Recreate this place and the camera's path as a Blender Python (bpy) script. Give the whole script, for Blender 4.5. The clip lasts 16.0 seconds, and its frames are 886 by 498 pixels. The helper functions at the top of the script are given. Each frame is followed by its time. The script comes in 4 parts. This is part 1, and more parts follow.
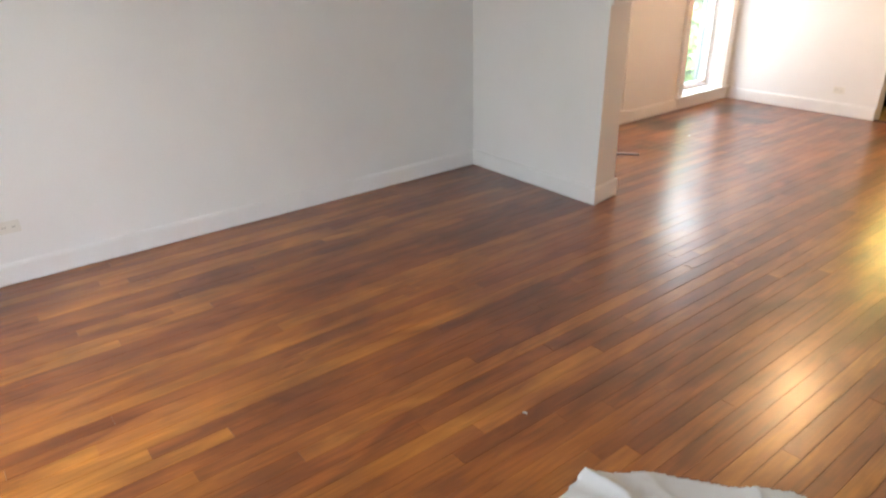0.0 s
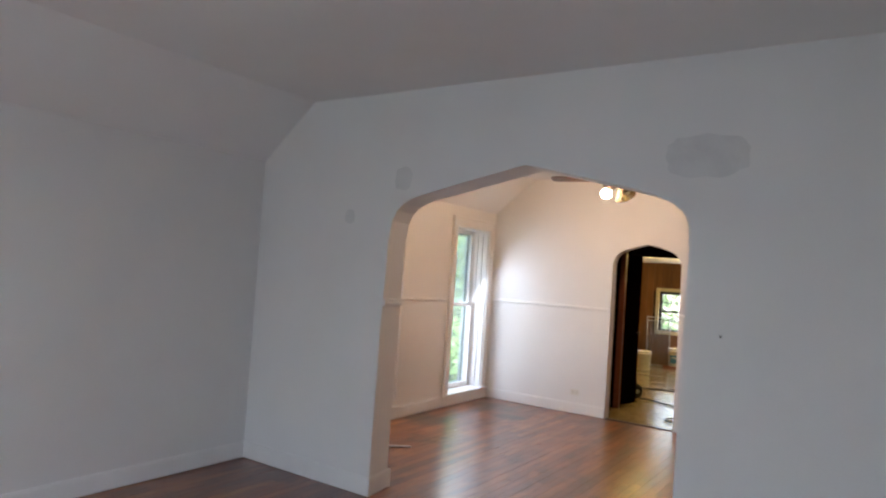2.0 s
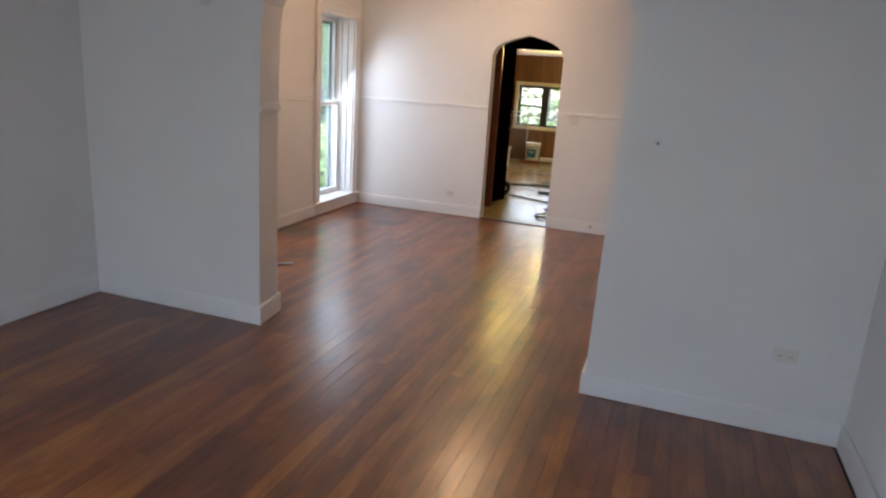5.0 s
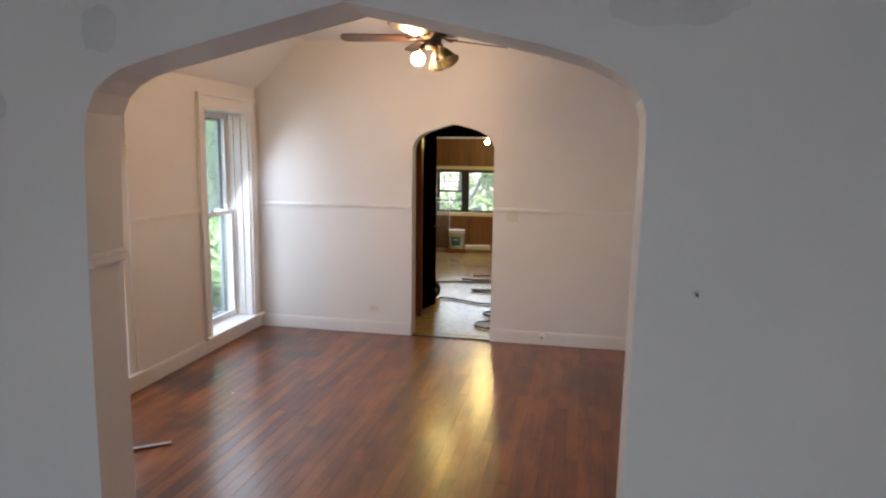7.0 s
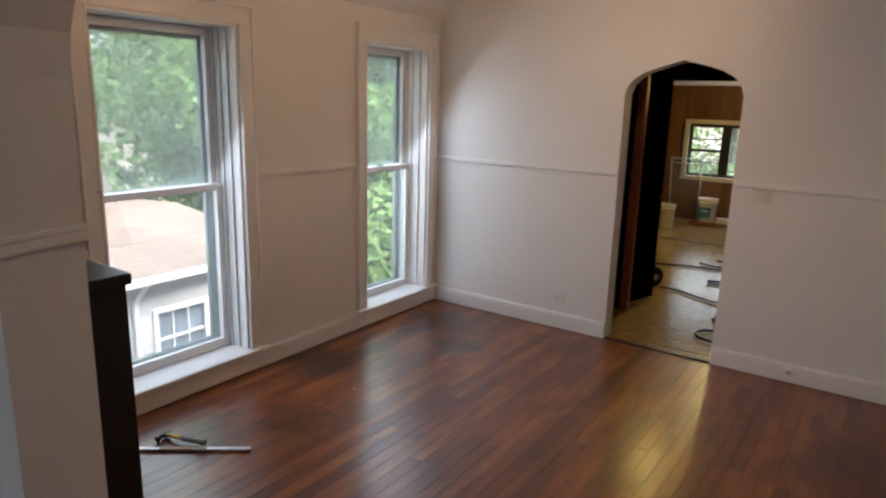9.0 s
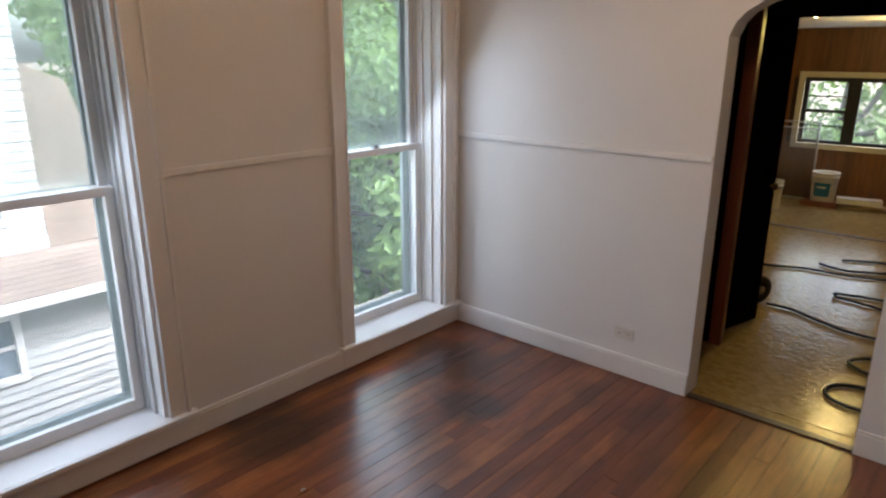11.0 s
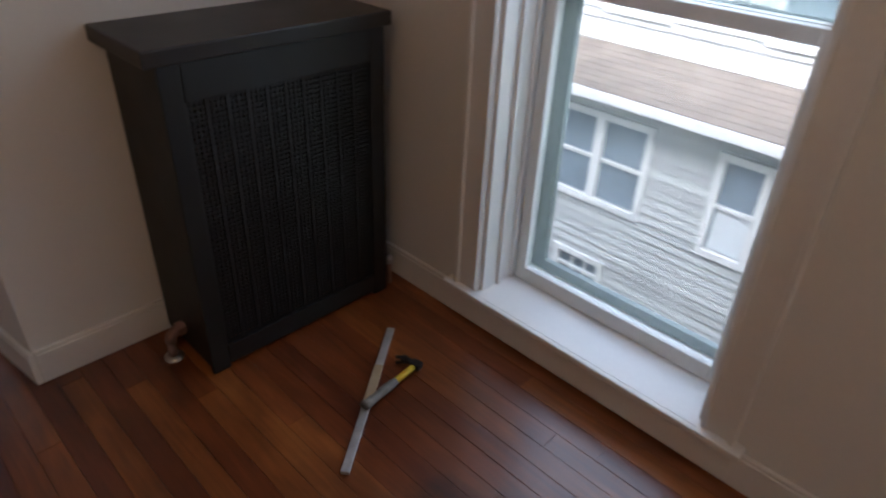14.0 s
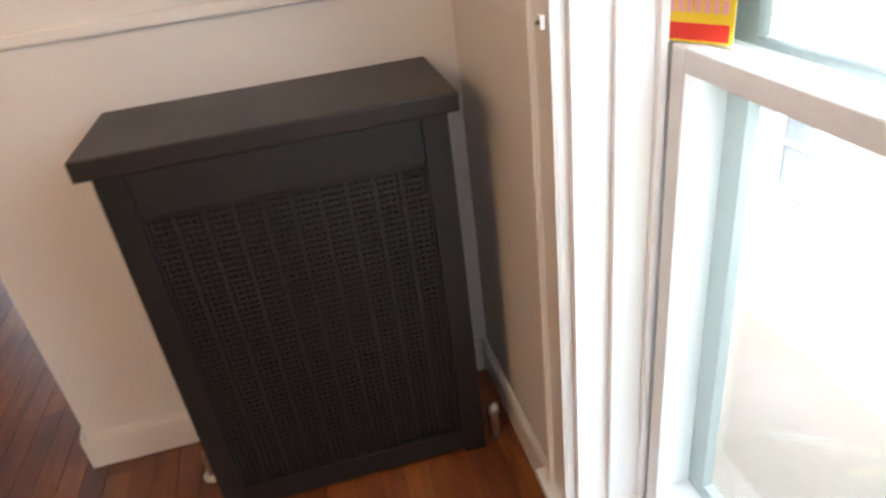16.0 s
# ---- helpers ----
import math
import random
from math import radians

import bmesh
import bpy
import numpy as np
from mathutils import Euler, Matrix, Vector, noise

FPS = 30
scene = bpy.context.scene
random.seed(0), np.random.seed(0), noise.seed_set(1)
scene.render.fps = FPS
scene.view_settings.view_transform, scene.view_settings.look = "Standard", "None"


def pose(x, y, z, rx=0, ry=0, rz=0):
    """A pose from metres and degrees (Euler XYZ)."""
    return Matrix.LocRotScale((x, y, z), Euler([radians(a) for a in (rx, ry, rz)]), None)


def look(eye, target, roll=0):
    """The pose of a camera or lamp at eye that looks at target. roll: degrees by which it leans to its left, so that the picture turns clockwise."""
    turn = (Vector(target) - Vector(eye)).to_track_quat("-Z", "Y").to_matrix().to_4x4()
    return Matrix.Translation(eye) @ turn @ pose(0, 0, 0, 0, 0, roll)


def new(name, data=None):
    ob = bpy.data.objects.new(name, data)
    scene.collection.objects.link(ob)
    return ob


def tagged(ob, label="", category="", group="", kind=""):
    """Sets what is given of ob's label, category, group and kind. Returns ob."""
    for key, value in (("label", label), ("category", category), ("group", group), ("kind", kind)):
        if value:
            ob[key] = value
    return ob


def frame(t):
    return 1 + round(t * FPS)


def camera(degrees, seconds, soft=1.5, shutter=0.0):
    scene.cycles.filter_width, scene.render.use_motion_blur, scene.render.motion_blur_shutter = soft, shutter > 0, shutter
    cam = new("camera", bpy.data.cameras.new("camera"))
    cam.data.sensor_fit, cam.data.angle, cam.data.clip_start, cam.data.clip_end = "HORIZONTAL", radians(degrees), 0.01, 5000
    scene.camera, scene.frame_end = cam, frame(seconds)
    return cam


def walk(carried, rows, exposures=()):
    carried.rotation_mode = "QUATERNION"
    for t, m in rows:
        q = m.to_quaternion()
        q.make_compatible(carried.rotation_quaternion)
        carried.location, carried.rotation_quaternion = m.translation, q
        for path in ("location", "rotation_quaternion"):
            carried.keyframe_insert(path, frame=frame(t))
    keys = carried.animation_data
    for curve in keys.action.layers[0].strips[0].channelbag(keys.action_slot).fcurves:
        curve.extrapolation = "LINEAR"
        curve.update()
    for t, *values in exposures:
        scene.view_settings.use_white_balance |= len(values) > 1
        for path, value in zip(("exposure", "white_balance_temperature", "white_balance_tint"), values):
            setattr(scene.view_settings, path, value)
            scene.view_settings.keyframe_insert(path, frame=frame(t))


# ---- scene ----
cam = camera(68.1, 16.0, soft=2.2, shutter=0.4)
PATH = [
    (0, (2.883, -3.611, 1.721), (1.44, -2.504, 0.89), -1.3),
    (0.5, (2.954, -3.689, 1.763), (1.513, -2.485, 1.077), -0.6),
    (1, (2.96, -3.678, 1.739), (1.617, -2.274, 1.265), 0.7),
    (1.5, (3.025, -3.639, 1.714), (1.78, -2.084, 1.538), 1.7),
    (2, (3.01, -3.735, 1.649), (1.898, -2.074, 1.718), 3.8),
    (2.5, (3.015, -3.747, 1.673), (2.0, -2.028, 1.555), 4.1),
    (3, (3.045, -3.715, 1.625), (2.131, -1.967, 1.292), 4.1),
    (5.3, (2.26, -3.3, 1.69), (1.677, -1.456, 1.18), 2.6),
    (5.5, (2.166, -3.204, 1.727), (1.594, -1.345, 1.262), 1.2),
    (6, (1.967, -2.989, 1.766), (1.495, -1.076, 1.423), -1.0),
    (6.5, (1.931, -2.58, 1.859), (1.561, -0.637, 1.559), -0.6),
    (7, (1.932, -2.238, 1.851), (1.526, -0.301, 1.562), 0.7),
    (7.5, (1.936, -1.862, 1.829), (1.436, 0.051, 1.528), 2.2),
    (8, (1.996, -1.502, 1.846), (1.267, 0.328, 1.502), 0.5),
    (8.5, (2.078, -1.122, 1.846), (1.114, 0.585, 1.453), 1.9),
    (9, (2.021, -0.738, 1.837), (0.916, 0.867, 1.387), 1.6),
    (9.5, (1.906, -0.379, 1.864), (0.713, 1.147, 1.362), -0.2),
    (9.7, (1.892, -0.207, 1.853), (0.656, 1.279, 1.339), -0.6),
    (11.8, (1.079, 1.174, 1.792), (-0.237, 2.531, 1.139), 1.0),
    (12, (0.998, 1.269, 1.744), (-0.42, 2.495, 1.046), 0.5),
    (12.5, (0.654, 1.506, 1.711), (-0.971, 2.214, 0.786), 1.4),
    (13, (0.511, 1.821, 1.691), (-1.17, 1.942, 0.614), 1.6),
    (13.5, (0.445, 2.2, 1.61), (-1.062, 1.43, 0.55), -1.6),
    (14, (0.187, 2.348, 1.597), (-1.034, 1.168, 0.54), 2.5),
    (14.5, (-0.143, 2.454, 1.574), (-0.844, 0.883, 0.553), -0.8),
    (15, (-0.394, 2.437, 1.562), (-0.702, 0.74, 0.549), -2.4),
    (15.5, (-0.716, 2.269, 1.552), (-1.019, 0.578, 0.527), -3.8),
    (16, (-0.957, 2.047, 1.542), (-1.257, 0.337, 0.55), -7.6),
]
walk(cam, [(t, look(eye, target, roll)) for t, eye, target, roll in PATH],
     [(0, 4.85, 6600, 14), (0.8, 4.75, 6400, 15), (1.6, 4.1, 6000, 16), (3, 3.95, 5900, 16), (5.5, 3.85, 5900, 16), (7, 3.75, 6000, 16), (8.5, 3.2, 6100, 16), (9.7, 3.05, 6000, 16), (12, 3.05, 5850, 15),
      (12.5, 3.05, 5800, 15), (13, 2.85, 5750, 15), (13.5, 2.65, 5750, 15), (14.2, 2.7, 5700, 15), (14.6, 3.75, 5900, 15), (15, 4.2, 6200, 15), (15.5, 4.35, 6400, 16), (16, 4.3, 6400, 16)])

# ---- world and light ----
scene.cycles.sample_clamp_indirect = 0.8
scene.cycles.caustics_reflective = False
world = bpy.data.worlds.new("overcast_sky")
scene.world = world
world.use_nodes = True
wn, wl = world.node_tree.nodes, world.node_tree.links
sky = wn.new("ShaderNodeTexSky")
sky.sky_type, sky.sun_disc = "NISHITA", False
sky.sun_elevation, sky.sun_rotation = radians(43), radians(75)
sky.dust_density = 4.0
pale = wn.new("ShaderNodeHueSaturation")
pale.inputs["Saturation"].default_value = 0.6
wl.new(sky.outputs["Color"], pale.inputs["Color"])
wl.new(pale.outputs["Color"], wn["Background"].inputs["Color"])
wn["Background"].inputs["Strength"].default_value = 0.15

sun_data = bpy.data.lights.new("sun", "SUN")
sun_data.energy, sun_data.angle, sun_data.color = 1.0, radians(60), (1.0, 0.97, 0.93)
sun = new("sun", sun_data)
sun.matrix_world = look((9.0, 2.4, 8.6), (0, 0, 0))

BULB = (0.752, 2.44, 2.515)
KITCHEN_BULB = (0.47, 8.0, 2.03)
NEAR_BULB = (0.24, 5.80, 2.088)
for lamp_name, place, watts, tint, size in (
        ("fan_bulb_light", BULB, 2.3, (1.0, 0.53, 0.19), 0.07),
        ("kitchen_bulb_light", (KITCHEN_BULB[0], KITCHEN_BULB[1], KITCHEN_BULB[2] - 0.09), 3.2, (1.0, 0.70, 0.20), 0.05),
        ("kitchen_lamp_light", (NEAR_BULB[0], NEAR_BULB[1], NEAR_BULB[2] - 0.07), 1.3, (1.0, 0.70, 0.15), 0.06)):
    data = bpy.data.lights.new(lamp_name, "POINT")
    data.energy, data.color, data.shadow_soft_size = watts, tint, size
    new(lamp_name, data).location = place

# sky light in the upper openings of the two living room windows
for cx in (0.16, 1.875):
    data = bpy.data.lights.new("window_light", "AREA")
    data.shape, data.size, data.size_y = "RECTANGLE", 0.80, 1.90
    data.energy, data.color = 1.3, (0.86, 0.93, 1.0)
    new("window_light", data).matrix_world = look((cx, -4.90, 1.22), (cx, -2.4, -0.2))

# sky light in the two dining room windows and the kitchen window
for place, aim, wide, high, watts in (((-1.667, 1.49, 1.21), (1.5, 1.70, -1.0), 0.70, 1.90, 1.05), ((-1.667, 3.51, 1.21), (1.5, 3.55, -0.8), 0.62, 1.90, 1.15), ((-0.23, 10.28, 1.14), (0.2, 0.0, 0.4), 1.1, 0.72, 0.65)):
    data = bpy.data.lights.new("window_light", "AREA")
    data.shape, data.size, data.size_y = "RECTANGLE", wide, high
    data.energy, data.color = watts, (0.84, 0.93, 1.0)
    new("window_light", data).matrix_world = look(place, aim)

# ---- materials ----
def material(name, colour, rough=0.5, metal=0.0, vary=0.12, scale=6.0, fine=120.0, bump=0.1, coat=0.0, rand=0.0, island=False, second=None, stretch=(1, 1, 1)):
    """Base colour with broad stains and fine grain, relief and gloss variation, in world metres."""
    m = bpy.data.materials.new(name)
    m.use_nodes = True
    n, l = m.node_tree.nodes, m.node_tree.links
    b = n["Principled BSDF"]
    geo = n.new("ShaderNodeNewGeometry")
    mp = n.new("ShaderNodeMapping")
    mp.inputs["Scale"].default_value = stretch
    l.new(geo.outputs["Position"], mp.inputs["Vector"])
    broad = n.new("ShaderNodeTexNoise")
    broad.inputs["Scale"].default_value, broad.inputs["Detail"].default_value = scale, 4
    grain = n.new("ShaderNodeTexNoise")
    grain.inputs["Scale"].default_value, grain.inputs["Detail"].default_value = fine, 3
    for t in (broad, grain):
        l.new(mp.outputs["Vector"], t.inputs["Vector"])
    ramp = n.new("ShaderNodeValToRGB")
    c = colour
    d = second or tuple(v * (1 - vary) for v in c)
    ramp.color_ramp.elements[0].position, ramp.color_ramp.elements[1].position = 0.35, 0.7
    ramp.color_ramp.elements[0].color, ramp.color_ramp.elements[1].color = (*c, 1), (*d, 1)
    l.new(broad.outputs["Fac"], ramp.inputs["Fac"])
    fleck = n.new("ShaderNodeMix")
    fleck.data_type, fleck.blend_type = "RGBA", "MULTIPLY"
    fleck.inputs[0].default_value = vary
    l.new(ramp.outputs["Color"], fleck.inputs[6])
    l.new(grain.outputs["Fac"], fleck.inputs[7])
    out = fleck.outputs[2]
    if rand:
        chance = geo.outputs["Random Per Island"] if island else n.new("ShaderNodeObjectInfo").outputs["Random"]
        span = n.new("ShaderNodeMapRange")
        span.inputs["To Min"].default_value, span.inputs["To Max"].default_value = 1 - rand, 1 + rand
        hsv = n.new("ShaderNodeHueSaturation")
        l.new(chance, span.inputs["Value"])
        l.new(span.outputs["Result"], hsv.inputs["Value"])
        l.new(out, hsv.inputs["Color"])
        out = hsv.outputs["Color"]
    l.new(out, b.inputs["Base Color"])
    gloss = n.new("ShaderNodeMapRange")
    gloss.inputs["To Min"].default_value, gloss.inputs["To Max"].default_value = rough * 0.8, min(1, rough * 1.25)
    l.new(broad.outputs["Fac"], gloss.inputs["Value"])
    l.new(gloss.outputs["Result"], b.inputs["Roughness"])
    b.inputs["Metallic"].default_value, b.inputs["Coat Weight"].default_value = metal, coat
    relief = n.new("ShaderNodeBump")
    relief.inputs["Strength"].default_value, relief.inputs["Distance"].default_value = bump, 0.004
    l.new(grain.outputs["Fac"], relief.inputs["Height"])
    l.new(relief.outputs["Normal"], b.inputs["Normal"])
    return m


def wide_noise(n, l, geo):
    t = n.new("ShaderNodeTexNoise")
    t.inputs["Scale"].default_value, t.inputs["Detail"].default_value = 0.9, 4
    l.new(geo.outputs["Position"], t.inputs["Vector"])
    return t.outputs["Fac"]


def floor_wood(name, per_island=False):
    """Varnished oak strip: each board its own tone, long grain, dark water stains, uneven gloss."""
    m = bpy.data.materials.new(name)
    m.use_nodes = True
    n, l = m.node_tree.nodes, m.node_tree.links
    b = n["Principled BSDF"]
    geo = n.new("ShaderNodeNewGeometry")
    if per_island:
        chance = geo.outputs["Random Per Island"]
    else:
        chance = n.new("ShaderNodeObjectInfo").outputs["Random"]
    tone = n.new("ShaderNodeValToRGB")
    e = tone.color_ramp.elements
    e[0].position, e[0].color = 0.0, (0.120, 0.028, 0.009, 1)
    e[1].position, e[1].color = 1.0, (0.300, 0.110, 0.027, 1)
    for p, c in ((0.3, (0.158, 0.040, 0.011, 1)), (0.6, (0.205, 0.058, 0.015, 1)), (0.85, (0.240, 0.076, 0.018, 1))):
        x = e.new(p)
        x.color = c
    calm = n.new("ShaderNodeMapRange")
    calm.inputs["To Min"].default_value, calm.inputs["To Max"].default_value = 0.10, 0.92
    l.new(chance, calm.inputs["Value"])
    l.new(calm.outputs[0], tone.inputs["Fac"])
    shift = n.new("ShaderNodeVectorMath")
    shift.operation = "MULTIPLY_ADD"
    shift.inputs[1].default_value = (1, 1, 1)
    lift = n.new("ShaderNodeCombineXYZ")
    mul = n.new("ShaderNodeMath")
    mul.operation, mul.inputs[1].default_value = "MULTIPLY", 37.0
    l.new(chance, mul.inputs[0])
    l.new(mul.outputs[0], lift.inputs["Z"])
    l.new(geo.outputs["Position"], shift.inputs[0])
    l.new(lift.outputs[0], shift.inputs[2])
    mp = n.new("ShaderNodeMapping")
    mp.inputs["Scale"].default_value = (26, 1.6, 1)
    l.new(shift.outputs[0], mp.inputs["Vector"])
    grain = n.new("ShaderNodeTexNoise")
    grain.inputs["Scale"].default_value, grain.inputs["Detail"].default_value, grain.inputs["Distortion"].default_value = 2.2, 6, 0.6
    l.new(mp.outputs[0], grain.inputs["Vector"])
    gr = n.new("ShaderNodeMapRange")
    gr.inputs["From Min"].default_value, gr.inputs["From Max"].default_value = 0.3, 0.7
    gr.inputs["To Min"].default_value, gr.inputs["To Max"].default_value = 0.76, 1.16
    l.new(grain.outputs["Fac"], gr.inputs["Value"])
    mix = n.new("ShaderNodeMix")
    mix.data_type, mix.blend_type = "RGBA", "MULTIPLY"
    mix.inputs[0].default_value = 1.0
    l.new(tone.outputs["Color"], mix.inputs[6])
    l.new(gr.outputs[0], mix.inputs[7])
    stain = n.new("ShaderNodeTexNoise")
    stain.inputs["Scale"].default_value, stain.inputs["Detail"].default_value = 1.15, 3
    l.new(geo.outputs["Position"], stain.inputs["Vector"])
    sr = n.new("ShaderNodeValToRGB")
    sr.color_ramp.elements[0].position, sr.color_ramp.elements[0].color = 0.30, (0.26, 0.20, 0.20, 1)
    sr.color_ramp.elements[1].position, sr.color_ramp.elements[1].color = 0.50, (1, 1, 1, 1)
    l.new(stain.outputs["Fac"], sr.inputs["Fac"])
    mix2 = n.new("ShaderNodeMix")
    mix2.data_type, mix2.blend_type = "RGBA", "MULTIPLY"
    mix2.inputs[0].default_value = 0.6
    l.new(mix.outputs[2], mix2.inputs[6])
    l.new(sr.outputs[0], mix2.inputs[7])
    # mottled varnish, drawn out along the boards
    drawn = n.new("ShaderNodeMapping")
    drawn.inputs["Scale"].default_value = (4.5, 1.3, 1)
    l.new(geo.outputs["Position"], drawn.inputs["Vector"])
    mottle = n.new("ShaderNodeTexNoise")
    mottle.inputs["Scale"].default_value, mottle.inputs["Detail"].default_value, mottle.inputs["Distortion"].default_value = 1.6, 7, 0.8
    l.new(drawn.outputs[0], mottle.inputs["Vector"])
    mr = n.new("ShaderNodeValToRGB")
    mr.color_ramp.elements[0].position, mr.color_ramp.elements[0].color = 0.34, (0.66, 0.58, 0.52, 1)
    mr.color_ramp.elements[1].position, mr.color_ramp.elements[1].color = 0.66, (1.22, 1.26, 1.20, 1)
    l.new(mottle.outputs["Fac"], mr.inputs["Fac"])
    varnish = n.new("ShaderNodeMix")
    varnish.data_type, varnish.blend_type = "RGBA", "MULTIPLY"
    varnish.inputs[0].default_value = 1.0
    l.new(mix2.outputs[2], varnish.inputs[6])
    l.new(mr.outputs[0], varnish.inputs[7])
    # the boards turn lighter and more golden towards the back of the living room
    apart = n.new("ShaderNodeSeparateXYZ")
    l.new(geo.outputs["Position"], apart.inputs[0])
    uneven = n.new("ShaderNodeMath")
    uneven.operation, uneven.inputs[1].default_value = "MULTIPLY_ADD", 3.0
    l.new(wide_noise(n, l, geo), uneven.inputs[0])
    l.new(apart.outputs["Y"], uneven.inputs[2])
    # share of the golden tone: full at the back, none in the dining room
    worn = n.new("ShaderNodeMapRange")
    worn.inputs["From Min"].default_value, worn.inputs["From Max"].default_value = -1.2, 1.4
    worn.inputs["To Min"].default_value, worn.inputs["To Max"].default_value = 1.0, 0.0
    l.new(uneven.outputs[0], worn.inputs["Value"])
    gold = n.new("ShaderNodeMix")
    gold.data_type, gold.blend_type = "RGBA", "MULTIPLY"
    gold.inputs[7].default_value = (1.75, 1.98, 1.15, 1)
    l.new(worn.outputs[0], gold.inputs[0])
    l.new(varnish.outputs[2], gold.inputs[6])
    # old water marks: irregular dark blots at fixed spots
    out = gold.outputs[2]
    for spot, size in (((-0.95, 3.55, 0), 0.42), ((-0.55, 3.20, 0), 0.22), ((-1.15, 2.35, 0), 0.34), ((-0.62, 1.62, 0), 0.20)):
        far_off = n.new("ShaderNodeVectorMath")
        far_off.operation, far_off.inputs[1].default_value = "DISTANCE", spot
        l.new(geo.outputs["Position"], far_off.inputs[0])
        ragged = n.new("ShaderNodeMath")
        ragged.operation, ragged.inputs[1].default_value = "MULTIPLY_ADD", 0.55
        blot = n.new("ShaderNodeTexNoise")
        blot.inputs["Scale"].default_value, blot.inputs["Detail"].default_value = 4.5, 5
        l.new(geo.outputs["Position"], blot.inputs["Vector"])
        l.new(blot.outputs["Fac"], ragged.inputs[0])
        l.new(far_off.outputs["Value"], ragged.inputs[2])
        edge = n.new("ShaderNodeMapRange")
        edge.inputs["From Min"].default_value, edge.inputs["From Max"].default_value = size * 0.5 + 0.24, size + 0.30
        edge.inputs["To Min"].default_value, edge.inputs["To Max"].default_value = 0.30, 1.0
        l.new(ragged.outputs[0], edge.inputs["Value"])
        dark = n.new("ShaderNodeMix")
        dark.data_type, dark.blend_type = "RGBA", "MULTIPLY"
        dark.inputs[0].default_value = 1.0
        l.new(out, dark.inputs[6])
        l.new(edge.outputs[0], dark.inputs[7])
        out = dark.outputs[2]
    l.new(out, b.inputs["Base Color"])
    wear = n.new("ShaderNodeTexNoise")
    wear.inputs["Scale"].default_value, wear.inputs["Detail"].default_value = 3.5, 2
    l.new(geo.outputs["Position"], wear.inputs["Vector"])
    wr = n.new("ShaderNodeMapRange")
    wr.inputs["To Min"].default_value, wr.inputs["To Max"].default_value = 0.27, 0.38
    l.new(wear.outputs["Fac"], wr.inputs["Value"])
    l.new(wr.outputs[0], b.inputs["Roughness"])
    b.inputs["Coat Weight"].default_value, b.inputs["Coat Roughness"].default_value = 0.55, 0.23
    relief = n.new("ShaderNodeBump")
    relief.inputs["Strength"].default_value, relief.inputs["Distance"].default_value = 0.06, 0.003
    l.new(grain.outputs["Fac"], relief.inputs["Height"])
    l.new(relief.outputs["Normal"], b.inputs["Normal"])
    return m


def glass_material(name, tint=(1, 1, 1), dust=0.0):
    """Clear pane: light goes straight through, with a faint mirror gloss and a pale film for dust and haze."""
    m = bpy.data.materials.new(name)
    m.use_nodes = True
    n, l = m.node_tree.nodes, m.node_tree.links
    n.remove(n["Principled BSDF"])
    clear, gloss, film, thru = (n.new("ShaderNodeBsdf" + k) for k in ("Transparent", "Glossy", "Diffuse", "Translucent"))
    clear.inputs["Color"].default_value = (*tint, 1)
    gloss.inputs["Roughness"].default_value = 0.02
    for d in (film, thru):
        d.inputs["Color"].default_value = (0.62, 0.72, 0.68, 1)
    a, b, c = (n.new("ShaderNodeMixShader") for _ in range(3))
    a.inputs[0].default_value = 0.5
    l.new(film.outputs[0], a.inputs[1])
    l.new(thru.outputs[0], a.inputs[2])
    geo, specks, span = n.new("ShaderNodeNewGeometry"), n.new("ShaderNodeTexNoise"), n.new("ShaderNodeMapRange")
    specks.inputs["Scale"].default_value, specks.inputs["Detail"].default_value = 7, 6
    l.new(geo.outputs["Position"], specks.inputs["Vector"])
    l.new(specks.outputs["Fac"], span.inputs["Value"])
    span.inputs["To Min"].default_value, span.inputs["To Max"].default_value = dust * 0.5, dust * 1.5
    l.new(span.outputs[0], b.inputs[0])
    l.new(clear.outputs[0], b.inputs[1])
    l.new(a.outputs[0], b.inputs[2])
    c.inputs[0].default_value = 0.05
    l.new(b.outputs[0], c.inputs[1])
    l.new(gloss.outputs[0], c.inputs[2])
    l.new(c.outputs[0], n["Material Output"].inputs["Surface"])
    return m


def glow(name, colour, strength):
    m = bpy.data.materials.new(name)
    m.use_nodes = True
    b = m.node_tree.nodes["Principled BSDF"]
    b.inputs["Base Color"].default_value = (1, 0.95, 0.85, 1)
    b.inputs["Emission Color"].default_value = (*colour, 1)
    b.inputs["Emission Strength"].default_value = strength
    return m


PAINT = material("white_wall_paint", (0.78, 0.775, 0.76), 0.55, vary=0.05, scale=1.3, fine=90, bump=0.12)
CEIL = material("white_ceiling_paint", (0.80, 0.795, 0.785), 0.7, vary=0.04, scale=1.1, fine=70, bump=0.15)
PATCH = material("filler_patch", (0.70, 0.70, 0.69), 0.7, vary=0.08, scale=9, fine=60, bump=0.2)
TRIM = material("white_gloss_trim", (0.82, 0.815, 0.80), 0.32, vary=0.06, scale=3, fine=60, bump=0.06)
SASH = material("white_sash_paint", (0.78, 0.78, 0.765), 0.38, vary=0.10, scale=8, fine=90, bump=0.10)
STORM = material("grey_storm_frame", (0.24, 0.29, 0.29), 0.45, metal=0.3, vary=0.15, scale=9)
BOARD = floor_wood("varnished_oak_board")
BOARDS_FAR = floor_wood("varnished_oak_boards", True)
SUBFLOOR = material("dark_joint", (0.02, 0.012, 0.008), 0.8)
# film is dust plus a painted veil of haze from reflections
GLASS = glass_material("window_glass", (0.97, 0.99, 0.98), 0.09)
